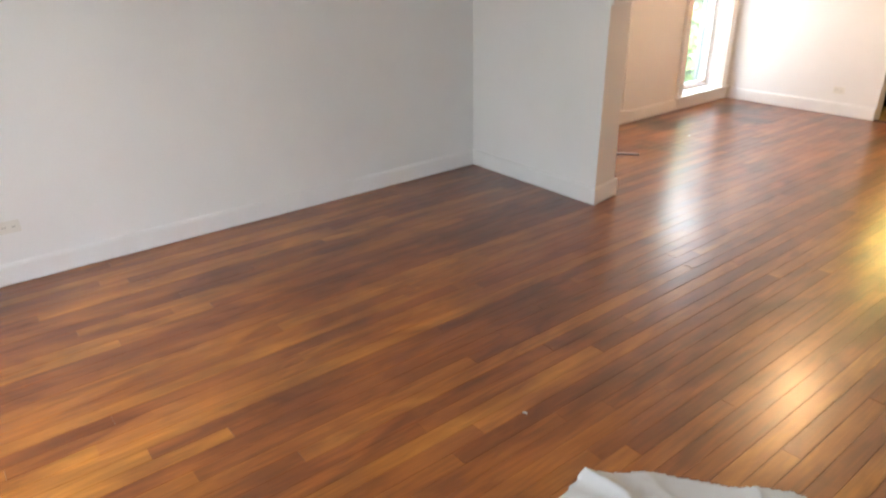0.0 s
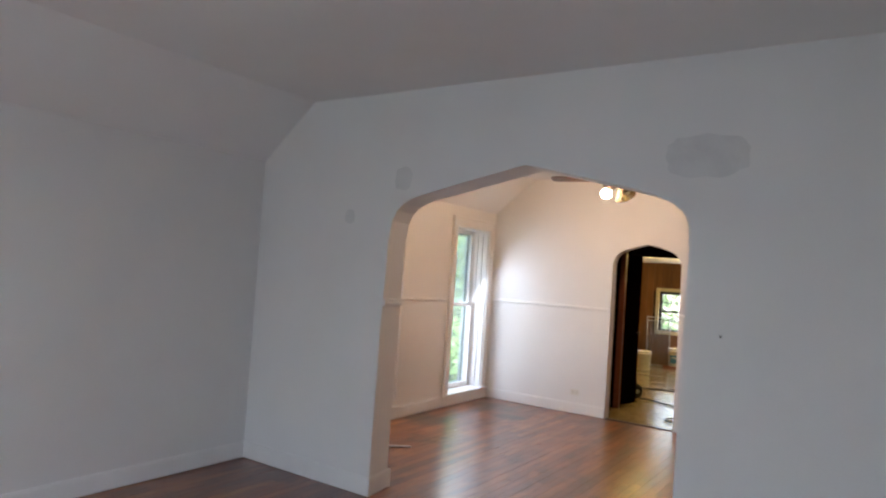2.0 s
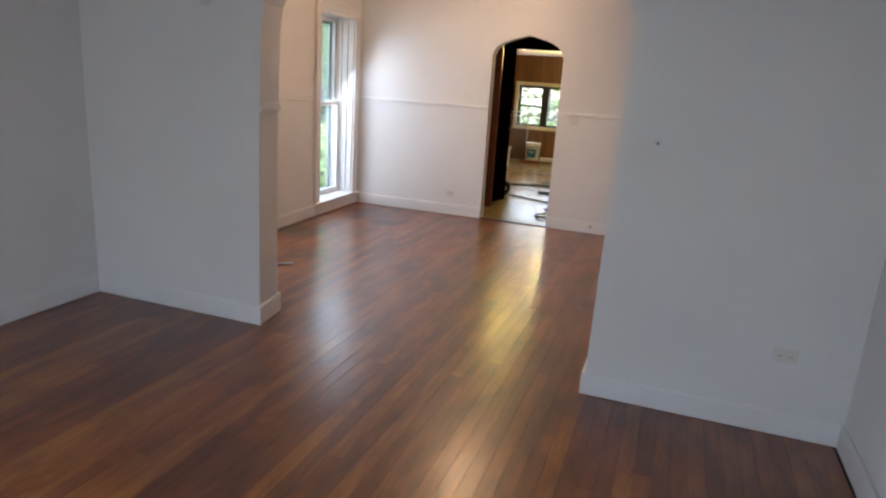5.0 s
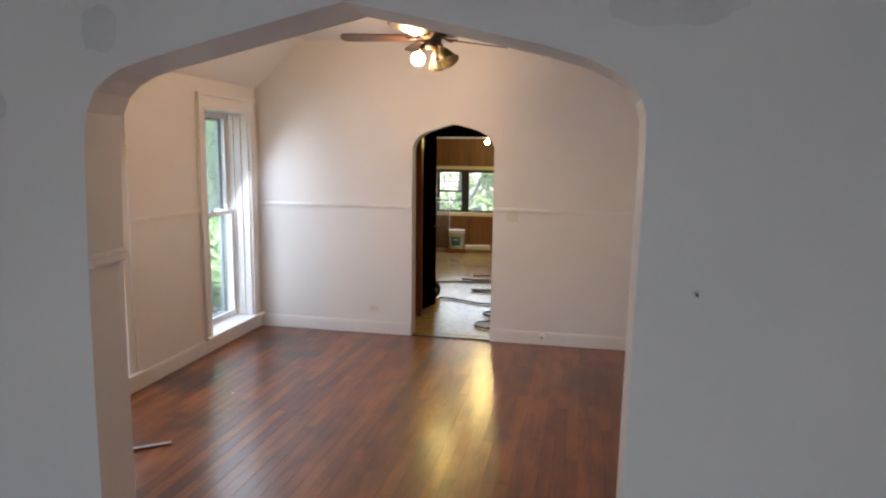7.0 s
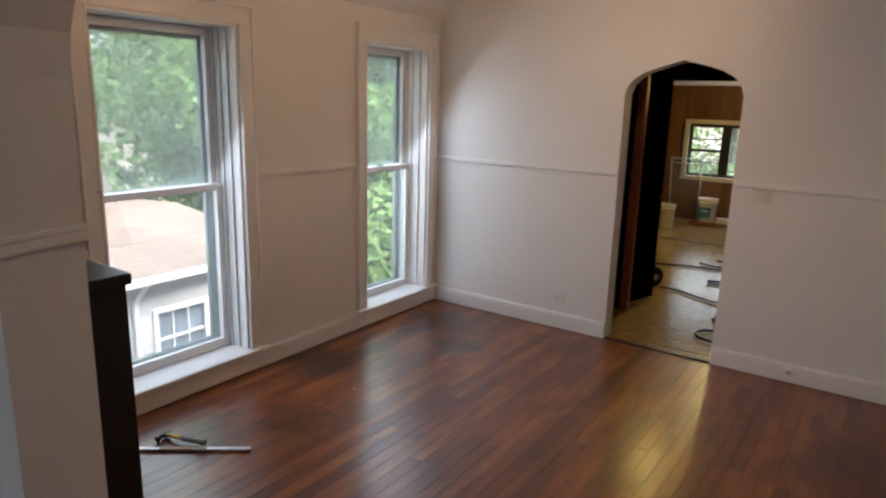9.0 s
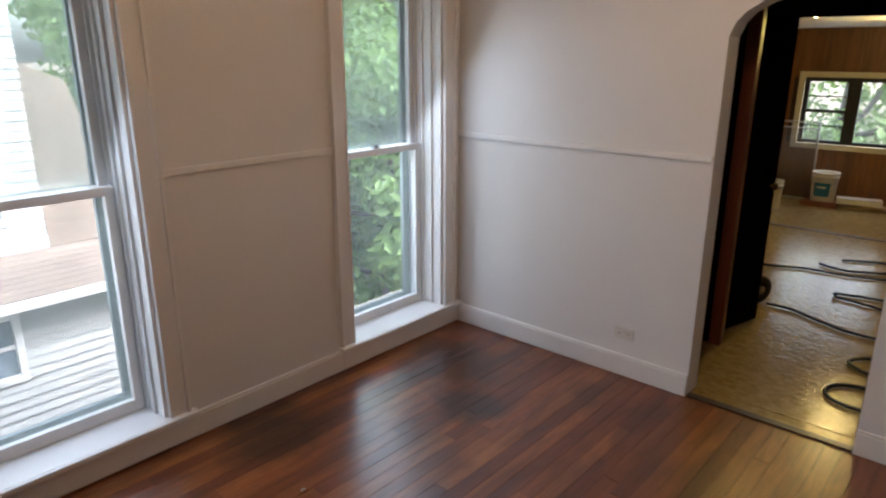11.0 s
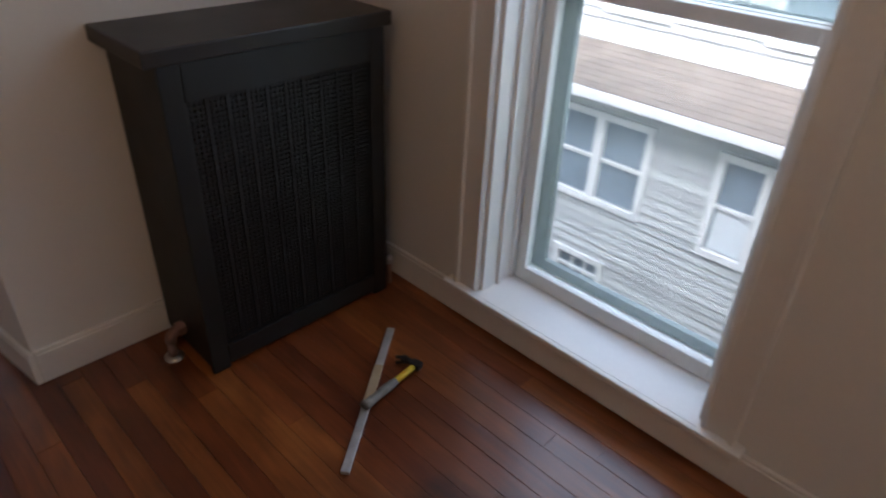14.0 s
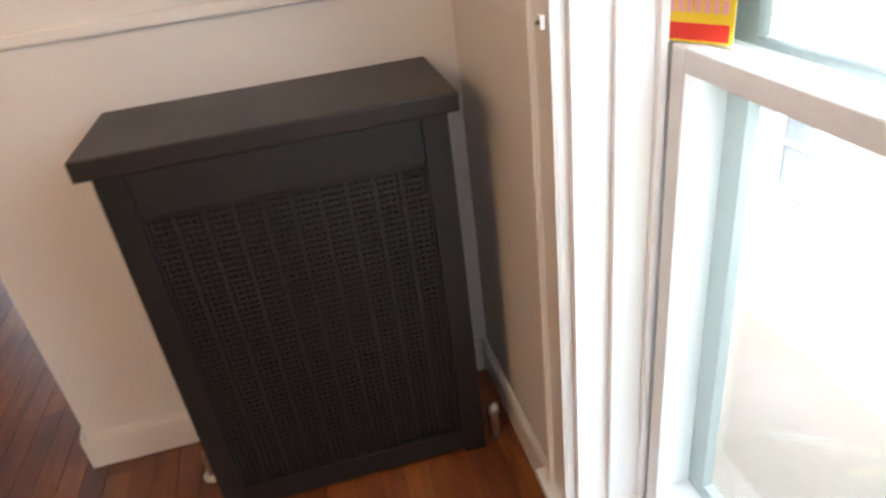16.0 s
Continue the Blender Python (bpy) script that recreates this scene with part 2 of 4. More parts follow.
HAZY = glass_material("dusty_storm_glass", (0.95, 0.98, 0.97), 0.22)
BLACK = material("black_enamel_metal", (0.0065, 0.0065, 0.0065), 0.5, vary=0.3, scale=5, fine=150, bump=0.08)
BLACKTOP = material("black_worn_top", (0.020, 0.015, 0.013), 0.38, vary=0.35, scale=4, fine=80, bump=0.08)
RUST = material("old_pipe", (0.30, 0.17, 0.13), 0.6, vary=0.3, scale=30)
STEEL = material("bright_steel", (0.62, 0.62, 0.60), 0.3, metal=0.9, vary=0.2, scale=25)
DARKSTEEL = material("forged_steel", (0.05, 0.05, 0.052), 0.38, metal=0.7, vary=0.25, scale=30)
YELLOW = material("yellow_grip", (0.75, 0.50, 0.02), 0.5, vary=0.2, scale=40)
GREYGRIP = material("worn_grey_rubber", (0.22, 0.21, 0.19), 0.7, vary=0.3, scale=40)
ALU = material("worn_aluminium", (0.70, 0.70, 0.69), 0.38, metal=0.6, vary=0.25, scale=20)
TAN = material("tan_tape", (0.42, 0.31, 0.19), 0.6, vary=0.2, scale=20)
PLATE = material("ivory_plastic", (0.72, 0.70, 0.64), 0.35, vary=0.05)
# near-black colour standing for the shade inside slots and holes
SLOT = material("dark_hollow", (0.02, 0.02, 0.02), 0.6)
CLOTH = material("cotton_drop_cloth", (0.66, 0.65, 0.62), 0.85, vary=0.18, scale=4, fine=300, bump=0.3)
DARKWOOD = material("dark_stained_wood", (0.045, 0.020, 0.012), 0.35, vary=0.4, scale=4, fine=60, stretch=(6, 6, 0.6), coat=0.2)
# blacker, sheenless copy of the dark wood; its colour keeps the passage dark
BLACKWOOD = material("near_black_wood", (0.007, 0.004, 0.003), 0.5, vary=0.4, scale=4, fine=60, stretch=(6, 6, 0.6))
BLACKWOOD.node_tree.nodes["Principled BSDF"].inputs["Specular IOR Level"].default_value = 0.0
REDTRIM = material("red_stained_trim", (0.19, 0.048, 0.022), 0.35, vary=0.35, scale=4, fine=60, stretch=(8, 8, 0.6), coat=0.3)
PANEL = material("wood_wall_panel", (0.27, 0.12, 0.04), 0.35, vary=0.35, scale=3, fine=40, stretch=(9, 9, 0.7), coat=0.2, rand=0.18)
CREAM = material("cream_trim", (0.72, 0.66, 0.46), 0.4, vary=0.08)
VINYL = material("tan_sheet_vinyl", (0.50, 0.37, 0.17), 0.15, vary=0.5, scale=14, fine=24, bump=0.9, second=(0.37, 0.26, 0.10))
YCEIL = material("kitchen_ceiling_paint", (0.72, 0.68, 0.54), 0.6, vary=0.06, scale=2)
BRONZE = material("bronze_window_frame", (0.02, 0.017, 0.015), 0.4, vary=0.2)
BUCKET = material("white_plastic", (0.74, 0.73, 0.68), 0.4, vary=0.12, scale=12)
BLUE = material("blue_label", (0.02, 0.16, 0.30), 0.4, vary=0.2, scale=20)
REDBOX = material("red_brown_board", (0.26, 0.09, 0.05), 0.6, vary=0.25, scale=10)
HOSE = material("dark_rubber_hose", (0.035, 0.03, 0.024), 0.5, vary=0.3, scale=20)
FANBROWN = material("dark_walnut_blade", (0.055, 0.026, 0.015), 0.32, vary=0.4, scale=6, fine=50, stretch=(4, 4, 4))
FANMETAL = material("aged_bronze_metal", (0.085, 0.050, 0.022), 0.5, metal=0.35, vary=0.3, scale=18)
BULBGLOW = glow("lit_bulb", (1.0, 0.72, 0.42), 9)
BULBOFF = material("unlit_bulb_glass", (0.75, 0.73, 0.68), 0.15, vary=0.05)
AMBER = glass_material("amber_shade_glass", (0.36, 0.27, 0.12), 0.12)
KGLOW = glow("kitchen_bulb_glow", (1.0, 0.80, 0.34), 7)
# tone differs by course, standing in for the shadow lines under the laps
SIDING = material("pale_vinyl_siding", (0.54, 0.545, 0.53), 0.6, vary=0.10, scale=2, fine=40, rand=0.14, island=True)
HTRIM = material("house_trim_white", (0.78, 0.78, 0.76), 0.5, vary=0.06)
SHINGLE = material("brown_shingle", (0.25, 0.20, 0.165), 0.9, vary=0.25, scale=2.5, fine=60, bump=0.4, rand=0.12, island=True)
# pale blue base colour paints the sky's reflection into the panes
FARGLASS = material("sky_tinted_house_glass", (0.24, 0.30, 0.36), 0.1, vary=0.3, scale=3)
BLIND = material("white_blind", (0.70, 0.74, 0.76), 0.7, vary=0.05)
GRASS = material("lawn", (0.20, 0.165, 0.105), 0.95, vary=0.4, scale=0.5, fine=40, bump=0.5, second=(0.30, 0.235, 0.18))
LEAF = material("leaf_green", (0.19, 0.31, 0.085), 0.55, vary=0.3, scale=0.9, fine=6, second=(0.11, 0.20, 0.055))
n_, l_ = LEAF.node_tree.nodes, LEAF.node_tree.links
thin = n_.new("ShaderNodeBsdfTranslucent")
thin.inputs["Color"].default_value = (0.30, 0.46, 0.11, 1)
blend = n_.new("ShaderNodeMixShader")
blend.inputs[0].default_value = 0.4
l_.new(n_["Principled BSDF"].outputs[0], blend.inputs[1])
l_.new(thin.outputs[0], blend.inputs[2])
l_.new(blend.outputs[0], n_["Material Output"].inputs["Surface"])
FENCE = material("weathered_fence_paint", (0.50, 0.46, 0.39), 0.7, vary=0.15, scale=4)
BARK = material("bark", (0.09, 0.065, 0.045), 0.9, vary=0.4, scale=8, bump=0.6)
ASPHALT = material("asphalt", (0.05, 0.05, 0.05), 0.9, vary=0.3, scale=3)
CARBLUE = material("grey_blue_car_paint", (0.10, 0.13, 0.17), 0.25, vary=0.1, coat=0.5)
TYRE = material("tyre_rubber", (0.02, 0.02, 0.02), 0.8)
STICKY = material("yellow_sticker", (0.85, 0.62, 0.03), 0.4, vary=0.05)
STICKR = material("red_print", (0.70, 0.04, 0.02), 0.45, vary=0.05)
STICKP = material("pink_print", (0.85, 0.45, 0.45), 0.45, vary=0.05)


# ---- building helpers ----
def box(bm, x0, x1, y0, y1, z0, z1, bevel=0.0):
    made = bmesh.ops.create_cube(bm, size=1.0, matrix=Matrix.LocRotScale(
        ((x0 + x1) / 2, (y0 + y1) / 2, (z0 + z1) / 2), None, (abs(x1 - x0), abs(y1 - y0), abs(z1 - z0))))
    if bevel:
        edges = list({e for v in made["verts"] for e in v.link_edges})
        bmesh.ops.bevel(bm, geom=edges, offset=bevel, segments=2, affect="EDGES", profile=0.6)
    return bm


def one_box(*a, **k):
    return box(bmesh.new(), *a, **k)


def rod(bm, p, q, r0, r1=None, seg=14, caps=True):
    p, q = Vector(p), Vector(q)
    turn = (q - p).to_track_quat("Z", "Y").to_matrix().to_4x4()
    bmesh.ops.create_cone(bm, cap_ends=caps, segments=seg, radius1=r0, radius2=r0 if r1 is None else r1,
                          depth=(q - p).length, matrix=Matrix.Translation((p + q) / 2) @ turn)
    return bm


def lathe(bm, profile, seg=24, m=Matrix()):
    """A shape turned about z from (radius, height) pairs."""
    rings = [[bm.verts.new(m @ Vector((r * math.cos(2 * math.pi * k / seg), r * math.sin(2 * math.pi * k / seg), z)))
              for k in range(seg)] for r, z in profile]
    for a, b in zip(rings, rings[1:]):
        for k in range(seg):
            bm.faces.new((a[k], a[(k + 1) % seg], b[(k + 1) % seg], b[k]))
    return bm


def prism(bm, outline, y0, y1, m=Matrix()):
    """An outline in x, z, drawn out along y."""
    a = [bm.verts.new(m @ Vector((x, y0, z))) for x, z in outline]
    b = [bm.verts.new(m @ Vector((x, y1, z))) for x, z in outline]
    bm.faces.new(a)
    bm.faces.new(list(reversed(b)))
    for k in range(len(a)):
        j = (k + 1) % len(a)
        bm.faces.new((a[j], a[k], b[k], b[j]))
    bmesh.ops.recalc_face_normals(bm, faces=bm.faces[:])
    return bm


def tube(bm, points, r, seg=8):
    """A round tube along a line of points."""
    pts = [Vector(p) for p in points]
    rings = []
    for k, p in enumerate(pts):
        d = (pts[min(k + 1, len(pts) - 1)] - pts[max(k - 1, 0)]).normalized()
        turn = d.to_track_quat("Z", "Y").to_matrix()
        rings.append([bm.verts.new(p + turn @ Vector((r * math.cos(2 * math.pi * s / seg), r * math.sin(2 * math.pi * s / seg), 0))) for s in range(seg)])
    for a, b in zip(rings, rings[1:]):
        for s in range(seg):
            bm.faces.new((a[s], a[(s + 1) % seg], b[(s + 1) % seg], b[s]))
    bm.faces.new(list(reversed(rings[0])))
    bm.faces.new(rings[-1])
    return bm


def mesh_of(name, bm, mat, smooth=False):
    me = bpy.data.meshes.new(name)
    bm.to_mesh(me)
    bm.free()
    me.materials.append(mat)
    if smooth:
        me.shade_smooth()
    return me


def part(name, bm, mat, parent, label="", smooth=False):
    ob = new(name, mesh_of(name, bm, mat, smooth))
    ob.parent = parent
    if label:
        tagged(ob, label)
    return ob


def thing(name, m, label, category, group="", kind=""):
    ob = new(name)
    ob.empty_display_size = 0.1
    ob.matrix_world = m
    return tagged(ob, label, category, group, kind)


def solid(name, bm, mat, label, category, group="", kind="", smooth=False, m=None):
    ob = new(name, mesh_of(name, bm, mat, smooth))
    if m is not None:
        ob.matrix_world = m
    return tagged(ob, label, category, group, kind)


# ---- plan ----
LX, DX, RX = -1.355, -1.38, 3.38       # living left wall, dining window wall, right wall
BY, FY = -4.56, 4.075                  # back wall of the living room, far wall of the dining room
AW = 0.27                              # arch wall thickness
TOP = 3.15
ARCH = [(0.0, 0.0), (0.008, 1.20), (0.03, 1.86), (0.05, 1.99), (0.09, 2.068), (0.143, 2.116), (0.208, 2.151), (0.302, 2.180), (0.603, 2.253), (1.10, 2.366),
        (1.542, 2.266), (1.787, 2.207), (1.931, 2.163), (2.025, 2.118), (2.073, 2.081), (2.109, 2.033), (2.126, 1.98), (2.130, 1.845), (2.120, 1.0), (2.110, 0.0)]
SPLAY = 0.048                          # the jamb beside the radiator opens towards the dining room
DOOR = [(0.29, 0.0), (0.29, 1.90), (0.315, 1.965), (0.36, 2.015), (0.43, 2.055), (0.52, 2.085), (0.69, 2.135),
        (0.87, 2.09), (0.96, 2.06), (1.03, 2.02), (1.075, 1.97), (1.10, 1.90), (1.10, 0.0)]
WINDOWS = ((1.035, 1.945), (3.105, 3.915))   # dining windows, along y
BACKWINDOWS = ((-0.30, 0.62), (1.40, 2.35))  # living back windows, along x
SILL, HEAD = 0.155, 2.235


# ---- walls, ceilings ----
def wall_with_arch(name, outline, y0, y1, label):
    x0, x1 = (DX - 0.34, RX + 0.2)
    ring = [(x0, 0.0)] + outline + [(x1, 0.0), (x1, TOP), (x0, TOP)]
    return solid(name, prism(bmesh.new(), ring, y0, y1), PAINT, label, "wall", kind="structure")


arch_wall = wall_with_arch("wall_arch", ARCH, 0.0, AW, "white painted plaster wall with a wide pointed arch")
for v in arch_wall.data.vertices:
    if v.co.y > AW / 2 and -0.01 < v.co.x < 0.7:
        v.co.x -= SPLAY * min(1.0, (0.75 - v.co.x) / 0.6)

wall_with_arch("wall_dining_far", DOOR, FY, FY + 0.15, "white plaster wall with a small arched doorway")


def wall_along(name, openings, lo, hi, place, label, sill=SILL, head=HEAD, thick=0.33, low=0.0):
    """A wall in local x, with window openings, outside towards local +y."""
    bm = bmesh.new()
    at = lo
    for a, b in openings:
        box(bm, at, a, 0, thick, low, TOP)
        box(bm, a, b, 0, thick, low, sill)
        box(bm, a, b, 0, thick, head, TOP)
        at = b
    box(bm, at, hi, 0, thick, low, TOP)
    return solid(name, bm, PAINT, label, "wall", kind="structure", m=place)


wall_along("wall_dining_windows", WINDOWS, AW, FY, pose(DX, 0, 0, 0, 0, 90), "white painted window wall of the dining room")
wall_along("wall_living_side", (), BY, 0.0, pose(LX, 0, 0, 0, 0, 90), "plain white living room wall")
wall_along("wall_living_back", [(-b, -a) for a, b in reversed(BACKWINDOWS)], -RX - 0.2, -LX + 0.33, pose(0, BY, 0, 0, 0, 180), "white living room wall with two tall windows")
wall_along("wall_right", (), -FY - 0.15, -BY, pose(RX, 0, 0, 0, 0, -90), "plain white wall")

for n_, y0, y1, x0 in (("ceiling_living", BY, 0.0, LX), ("ceiling_dining", AW, FY, DX)):
    ring = [(x0 - 0.02, 2.463), (-0.82, 2.94), (RX, 2.94), (RX, 3.1), (x0 - 0.02, 3.1)]
    solid(n_, prism(bmesh.new(), ring, y0, y1), CEIL, "white plaster ceiling sloping down to the outer wall", "ceiling", kind="structure")
solid("roof", one_box(DX - 0.6, RX + 0.5, BY - 0.6, 4.6, TOP, TOP + 0.15), SHINGLE, "shingled roof slab over the flat", "roof", kind="structure")
solid("subfloor", one_box(DX - 0.33, RX + 0.2, BY - 0.33, FY + 0.15, -0.30, -0.024), SUBFLOOR, "dark wooden subfloor under the boards", "floor", kind="structure")
solid("wall_below", one_box(DX - 0.33, RX + 0.2, BY - 0.33, 11.6, -3.4, -0.31), SIDING, "pale outer wall of the storey below", "wall", kind="structure")


# ---- skirting, rails ----
def skirting(name, x0, x1, y0, y1):
    """A baseboard between two floor corners, with a stepped top."""
    bm = bmesh.new()
    box(bm, x0, x1, y0, y1, 0.003, 0.118, 0.003)
    if abs(x1 - x0) > abs(y1 - y0):
        box(bm, x0, x1, min(y0, y1) + 0.003, max(y0, y1) - 0.003, 0.112, 0.132, 0.004)
    else:
        box(bm, min(x0, x1) + 0.003, max(x0, x1) - 0.003, y0, y1, 0.112, 0.132, 0.004)
    return solid(name, bm, TRIM, "white painted wooden baseboard along the wall", "baseboard", kind="structure")


skirting("baseboard", LX, LX + 0.02, BY, -0.02)
skirting("baseboard", LX, -0.001, -0.02, 0.0)
skirting("baseboard", 2.111, RX, -0.02, 0.0)
skirting("baseboard", RX - 0.02, RX, BY, -0.02)
skirting("baseboard", LX + 0.02, RX - 0.02, BY, BY + 0.02)
jamb_board = skirting("baseboard", -0.001, 0.019, -0.02, AW + 0.02)
for v in jamb_board.data.vertices:
    v.co.x -= SPLAY * (v.co.y + 0.02) / (AW + 0.04)
skirting("baseboard", 2.091, 2.111, -0.02, AW + 0.02)
skirting("baseboard", DX + 0.02, -SPLAY - 0.001, AW, AW + 0.02)
skirting("baseboard", 2.111, RX - 0.02, AW, AW + 0.02)
skirting("baseboard", DX, DX + 0.02, AW, FY - 0.02)
skirting("baseboard", DX, 0.29, FY - 0.02, FY)
skirting("baseboard", 1.10, RX, FY - 0.02, FY)
skirting("baseboard", RX - 0.02, RX, AW + 0.02, FY - 0.02)


def chair_rail(x0, x1, y0, y1):
    bm = box(bmesh.new(), x0, x1, y0, y1, 1.300, 1.334, 0.007)
    return solid("chair_rail", bm, TRIM, "thin white chair rail moulding on the wall", "trim", kind="structure")


chair_rail(DX, 0.287, FY - 0.018, FY)
chair_rail(1.103, RX, FY - 0.018, FY)
chair_rail(DX, DX + 0.016, 2.04, 3.010)
chair_rail(DX, DX + 0.016, AW + 0.018, 0.925)
chair_rail(DX, -SPLAY, AW, AW + 0.018)
chair_rail(2.125, RX, AW, AW + 0.018)
bm = box(bmesh.new(), 0.008, 0.032, 0.004, AW + 0.018, 1.372, 1.406, 0.008)
box(bm, 0.008, 0.028, 0.012, AW + 0.010, 1.406, 1.426, 0.006)
for v in bm.verts:
    v.co.x -= SPLAY * v.co.y / AW
solid("chair_rail", bm, TRIM, "white moulded rail end wrapping the arch jamb", "trim", kind="structure")


# ---- tall sash windows ----
def sash_window(name, place, width, label, horn_l=0.05, horn_r=0.05, lock=True):
    """Local x along the wall, y to the outside, z from the floor; the opening starts at x = 0."""
    w = width
    win = thing(name, place, label, "window", kind="structure")
    c = 0.095
    for nm, x0, x1 in (("casing", -c, 0.0), ("casing", w, w + c)):
        bm = box(bmesh.new(), x0, x1, -0.022, 0.0, SILL + 0.0, HEAD + 0.0, 0.003)
        edge = x0 if x0 < 0 else x1
        box(bm, edge - 0.008, edge + 0.008, -0.034, 0.0, SILL, HEAD + c, 0.004)
        inner = x1 if x0 < 0 else x0
        box(bm, inner - (0.014 if x0 < 0 else -0.002), inner + (-0.002 if x0 < 0 else 0.014), -0.027, -0.003, SILL + 0.001, HEAD - 0.001, 0.003)
        part(nm, bm, TRIM, win)
    bm = box(bmesh.new(), -c + 0.008, w + c - 0.008, -0.022, 0.0, HEAD, HEAD + c, 0.003)
    box(bm, -c - 0.012, w + c + 0.012, -0.040, 0.0, HEAD + c, HEAD + c + 0.026, 0.005)
    part("head_casing", bm, TRIM, win)
    # sill board and apron
    bm = box(bmesh.new(), -c - horn_l, w + c + horn_r, -0.055, 0.0, SILL - 0.028, SILL, 0.006)
    box(bm, 0.004, w - 0.004, -0.036, 0.185, SILL - 0.02, SILL + 0.0012)
    part("window_sill", bm, TRIM, win, "broad white painted window sill")
    part("apron", box(bmesh.new(), -c - horn_l + 0.02, w + c + horn_r - 0.02, -0.026, -0.0205, 0.012, SILL - 0.028, 0.002), TRIM, win)
    # deep jamb linings with stops
    for x0, x1, s in ((0.0, 0.016, 1), (w, w - 0.016, -1)):
        bm = box(bmesh.new(), x0, x1, 0.0, 0.325, SILL + 0.002, HEAD)
        box(bm, x1, x1 + s * 0.014, 0.072, 0.086, SILL + 0.002, HEAD - 0.016, 0.003)
        box(bm, x1, x1 + s * 0.014, 0.150, 0.166, SILL + 0.002, HEAD - 0.016, 0.003)
        box(bm, x1, x1 + s * 0.018, 0.206, 0.216, SILL + 0.002, HEAD - 0.016)
        part("jamb", bm, TRIM, win)
    part("head_jamb", box(bmesh.new(), 0.016, w - 0.016, 0.0, 0.325, HEAD - 0.016, HEAD), TRIM, win)
    meet = 1.24

    def sash(nm, y0, z0, z1, low, top):
        a, b = 0.034, w - 0.034
        f = 0.042
        bm = bmesh.new()
        box(bm, a, a + f, y0, y0 + 0.036, z0, z1, 0.004)
        box(bm, b - f, b, y0, y0 + 0.036, z0, z1, 0.004)
        box(bm, a + f, b - f, y0, y0 + 0.036, z0, z0 + low, 0.004)
        box(bm, a + f, b - f, y0, y0 + 0.036, z1 - top, z1, 0.004)
        ob = part(nm, bm, SASH, win)
        pane = part("pane", box(bmesh.new(), a + f - 0.004, b - f + 0.004, y0 + 0.016, y0 + 0.020, z0 + low - 0.004, z1 - top + 0.004), GLASS, ob)
        pane.visible_shadow = False
        return ob
    sash("lower_sash", 0.168, SILL + 0.003, meet + 0.02, 0.060, 0.042)
    sash("upper_sash", 0.217, meet - 0.022, HEAD - 0.018, 0.042, 0.050)
    # storm frame outside
    bm = bmesh.new()
    for x0, x1 in ((0.0, 0.075), (w - 0.075, w)):
        box(bm, x0 + 0.016 if x0 == 0 else x0, x1 if x0 == 0 else x1 - 0.016, 0.292, 0.318, SILL + 0.002, HEAD - 0.016, 0.003)
    box(bm, 0.075, w - 0.075, 0.292, 0.318, SILL + 0.002, SILL + 0.045, 0.003)
    box(bm, 0.075, w - 0.075, 0.292, 0.318, HEAD - 0.09, HEAD - 0.016, 0.003)
    box(bm, 0.075, w - 0.075, 0.292, 0.310, meet - 0.012, meet + 0.016, 0.003)
    part("storm_frame", bm, STORM, win, "grey metal storm window frame")
    hazy = part("storm_pane", one_box(0.075, w - 0.075, 0.300, 0.303, meet + 0.016, HEAD - 0.09), HAZY, win, "dusty upper storm pane")
    hazy.visible_shadow = False
    if lock:
        bm = box(bmesh.new(), w / 2 - 0.03, w / 2 + 0.03, 0.175, 0.202, meet + 0.02, meet + 0.027, 0.002)
        rod(bm, (w / 2, 0.188, meet + 0.026), (w / 2, 0.188, meet + 0.040), 0.011)
        box(bm, w / 2 - 0.03, w / 2 + 0.008, 0.183, 0.193, meet + 0.034, meet + 0.042, 0.002)
        part("sash_lock", bm, DARKSTEEL, win, "small tarnished sash lock")
    return win


for k, (a, b) in enumerate(WINDOWS):
    sash_window(f"window_{k + 1}", pose(DX, a, 0, 0, 0, 90), b - a, "tall white double-hung sash window with low sill",
                horn_l=0.05 if k == 0 else 0.02, horn_r=0.04 if k == 0 else 0.055, lock=k == 1)
for k, (a, b) in enumerate(BACKWINDOWS):
    sash_window(f"window_{k + 3}", pose(b, BY, 0, 0, 0, 180), b - a, "tall white sash window of the living room")


# ---- living room and dining room things ----
def duplex_outlet(place, label, horizontal=False):
    """A wall plate with two sockets; local y points into the wall."""
    ob = thing("wall_outlet", place, label, "outlet", group="wall outlets")
    w, h = (0.115, 0.072) if horizontal else (0.072, 0.115)
    part("cover_plate", box(bmesh.new(), -w / 2, w / 2, -0.006, 0.0, -h / 2, h / 2, 0.002), PLATE, ob)
    for s in (-1, 1):
        cx, cz = (s * 0.024, 0) if horizontal else (0, s * 0.024)
        face = part("socket", box(bmesh.new(), cx - 0.016, cx + 0.016, -0.0085, -0.005, cz - 0.014, cz + 0.014, 0.002), PLATE, ob)
        for d in (-0.006, 0.006):
            part("slot", one_box(cx + d - 0.0013, cx + d + 0.0013, -0.0098, -0.0080, cz - 0.004, cz + 0.005), SLOT, face)
    return ob


duplex_outlet(pose(LX, -3.46, 0.34, 0, 0, 90), "ivory duplex outlet on the plain living room wall", True)
duplex_outlet(pose(3.06, 0.0, 0.425), "ivory duplex outlet beside the arch", True)
duplex_outlet(pose(-0.105, FY, 0.262), "ivory duplex outlet low on the dining room wall", True)

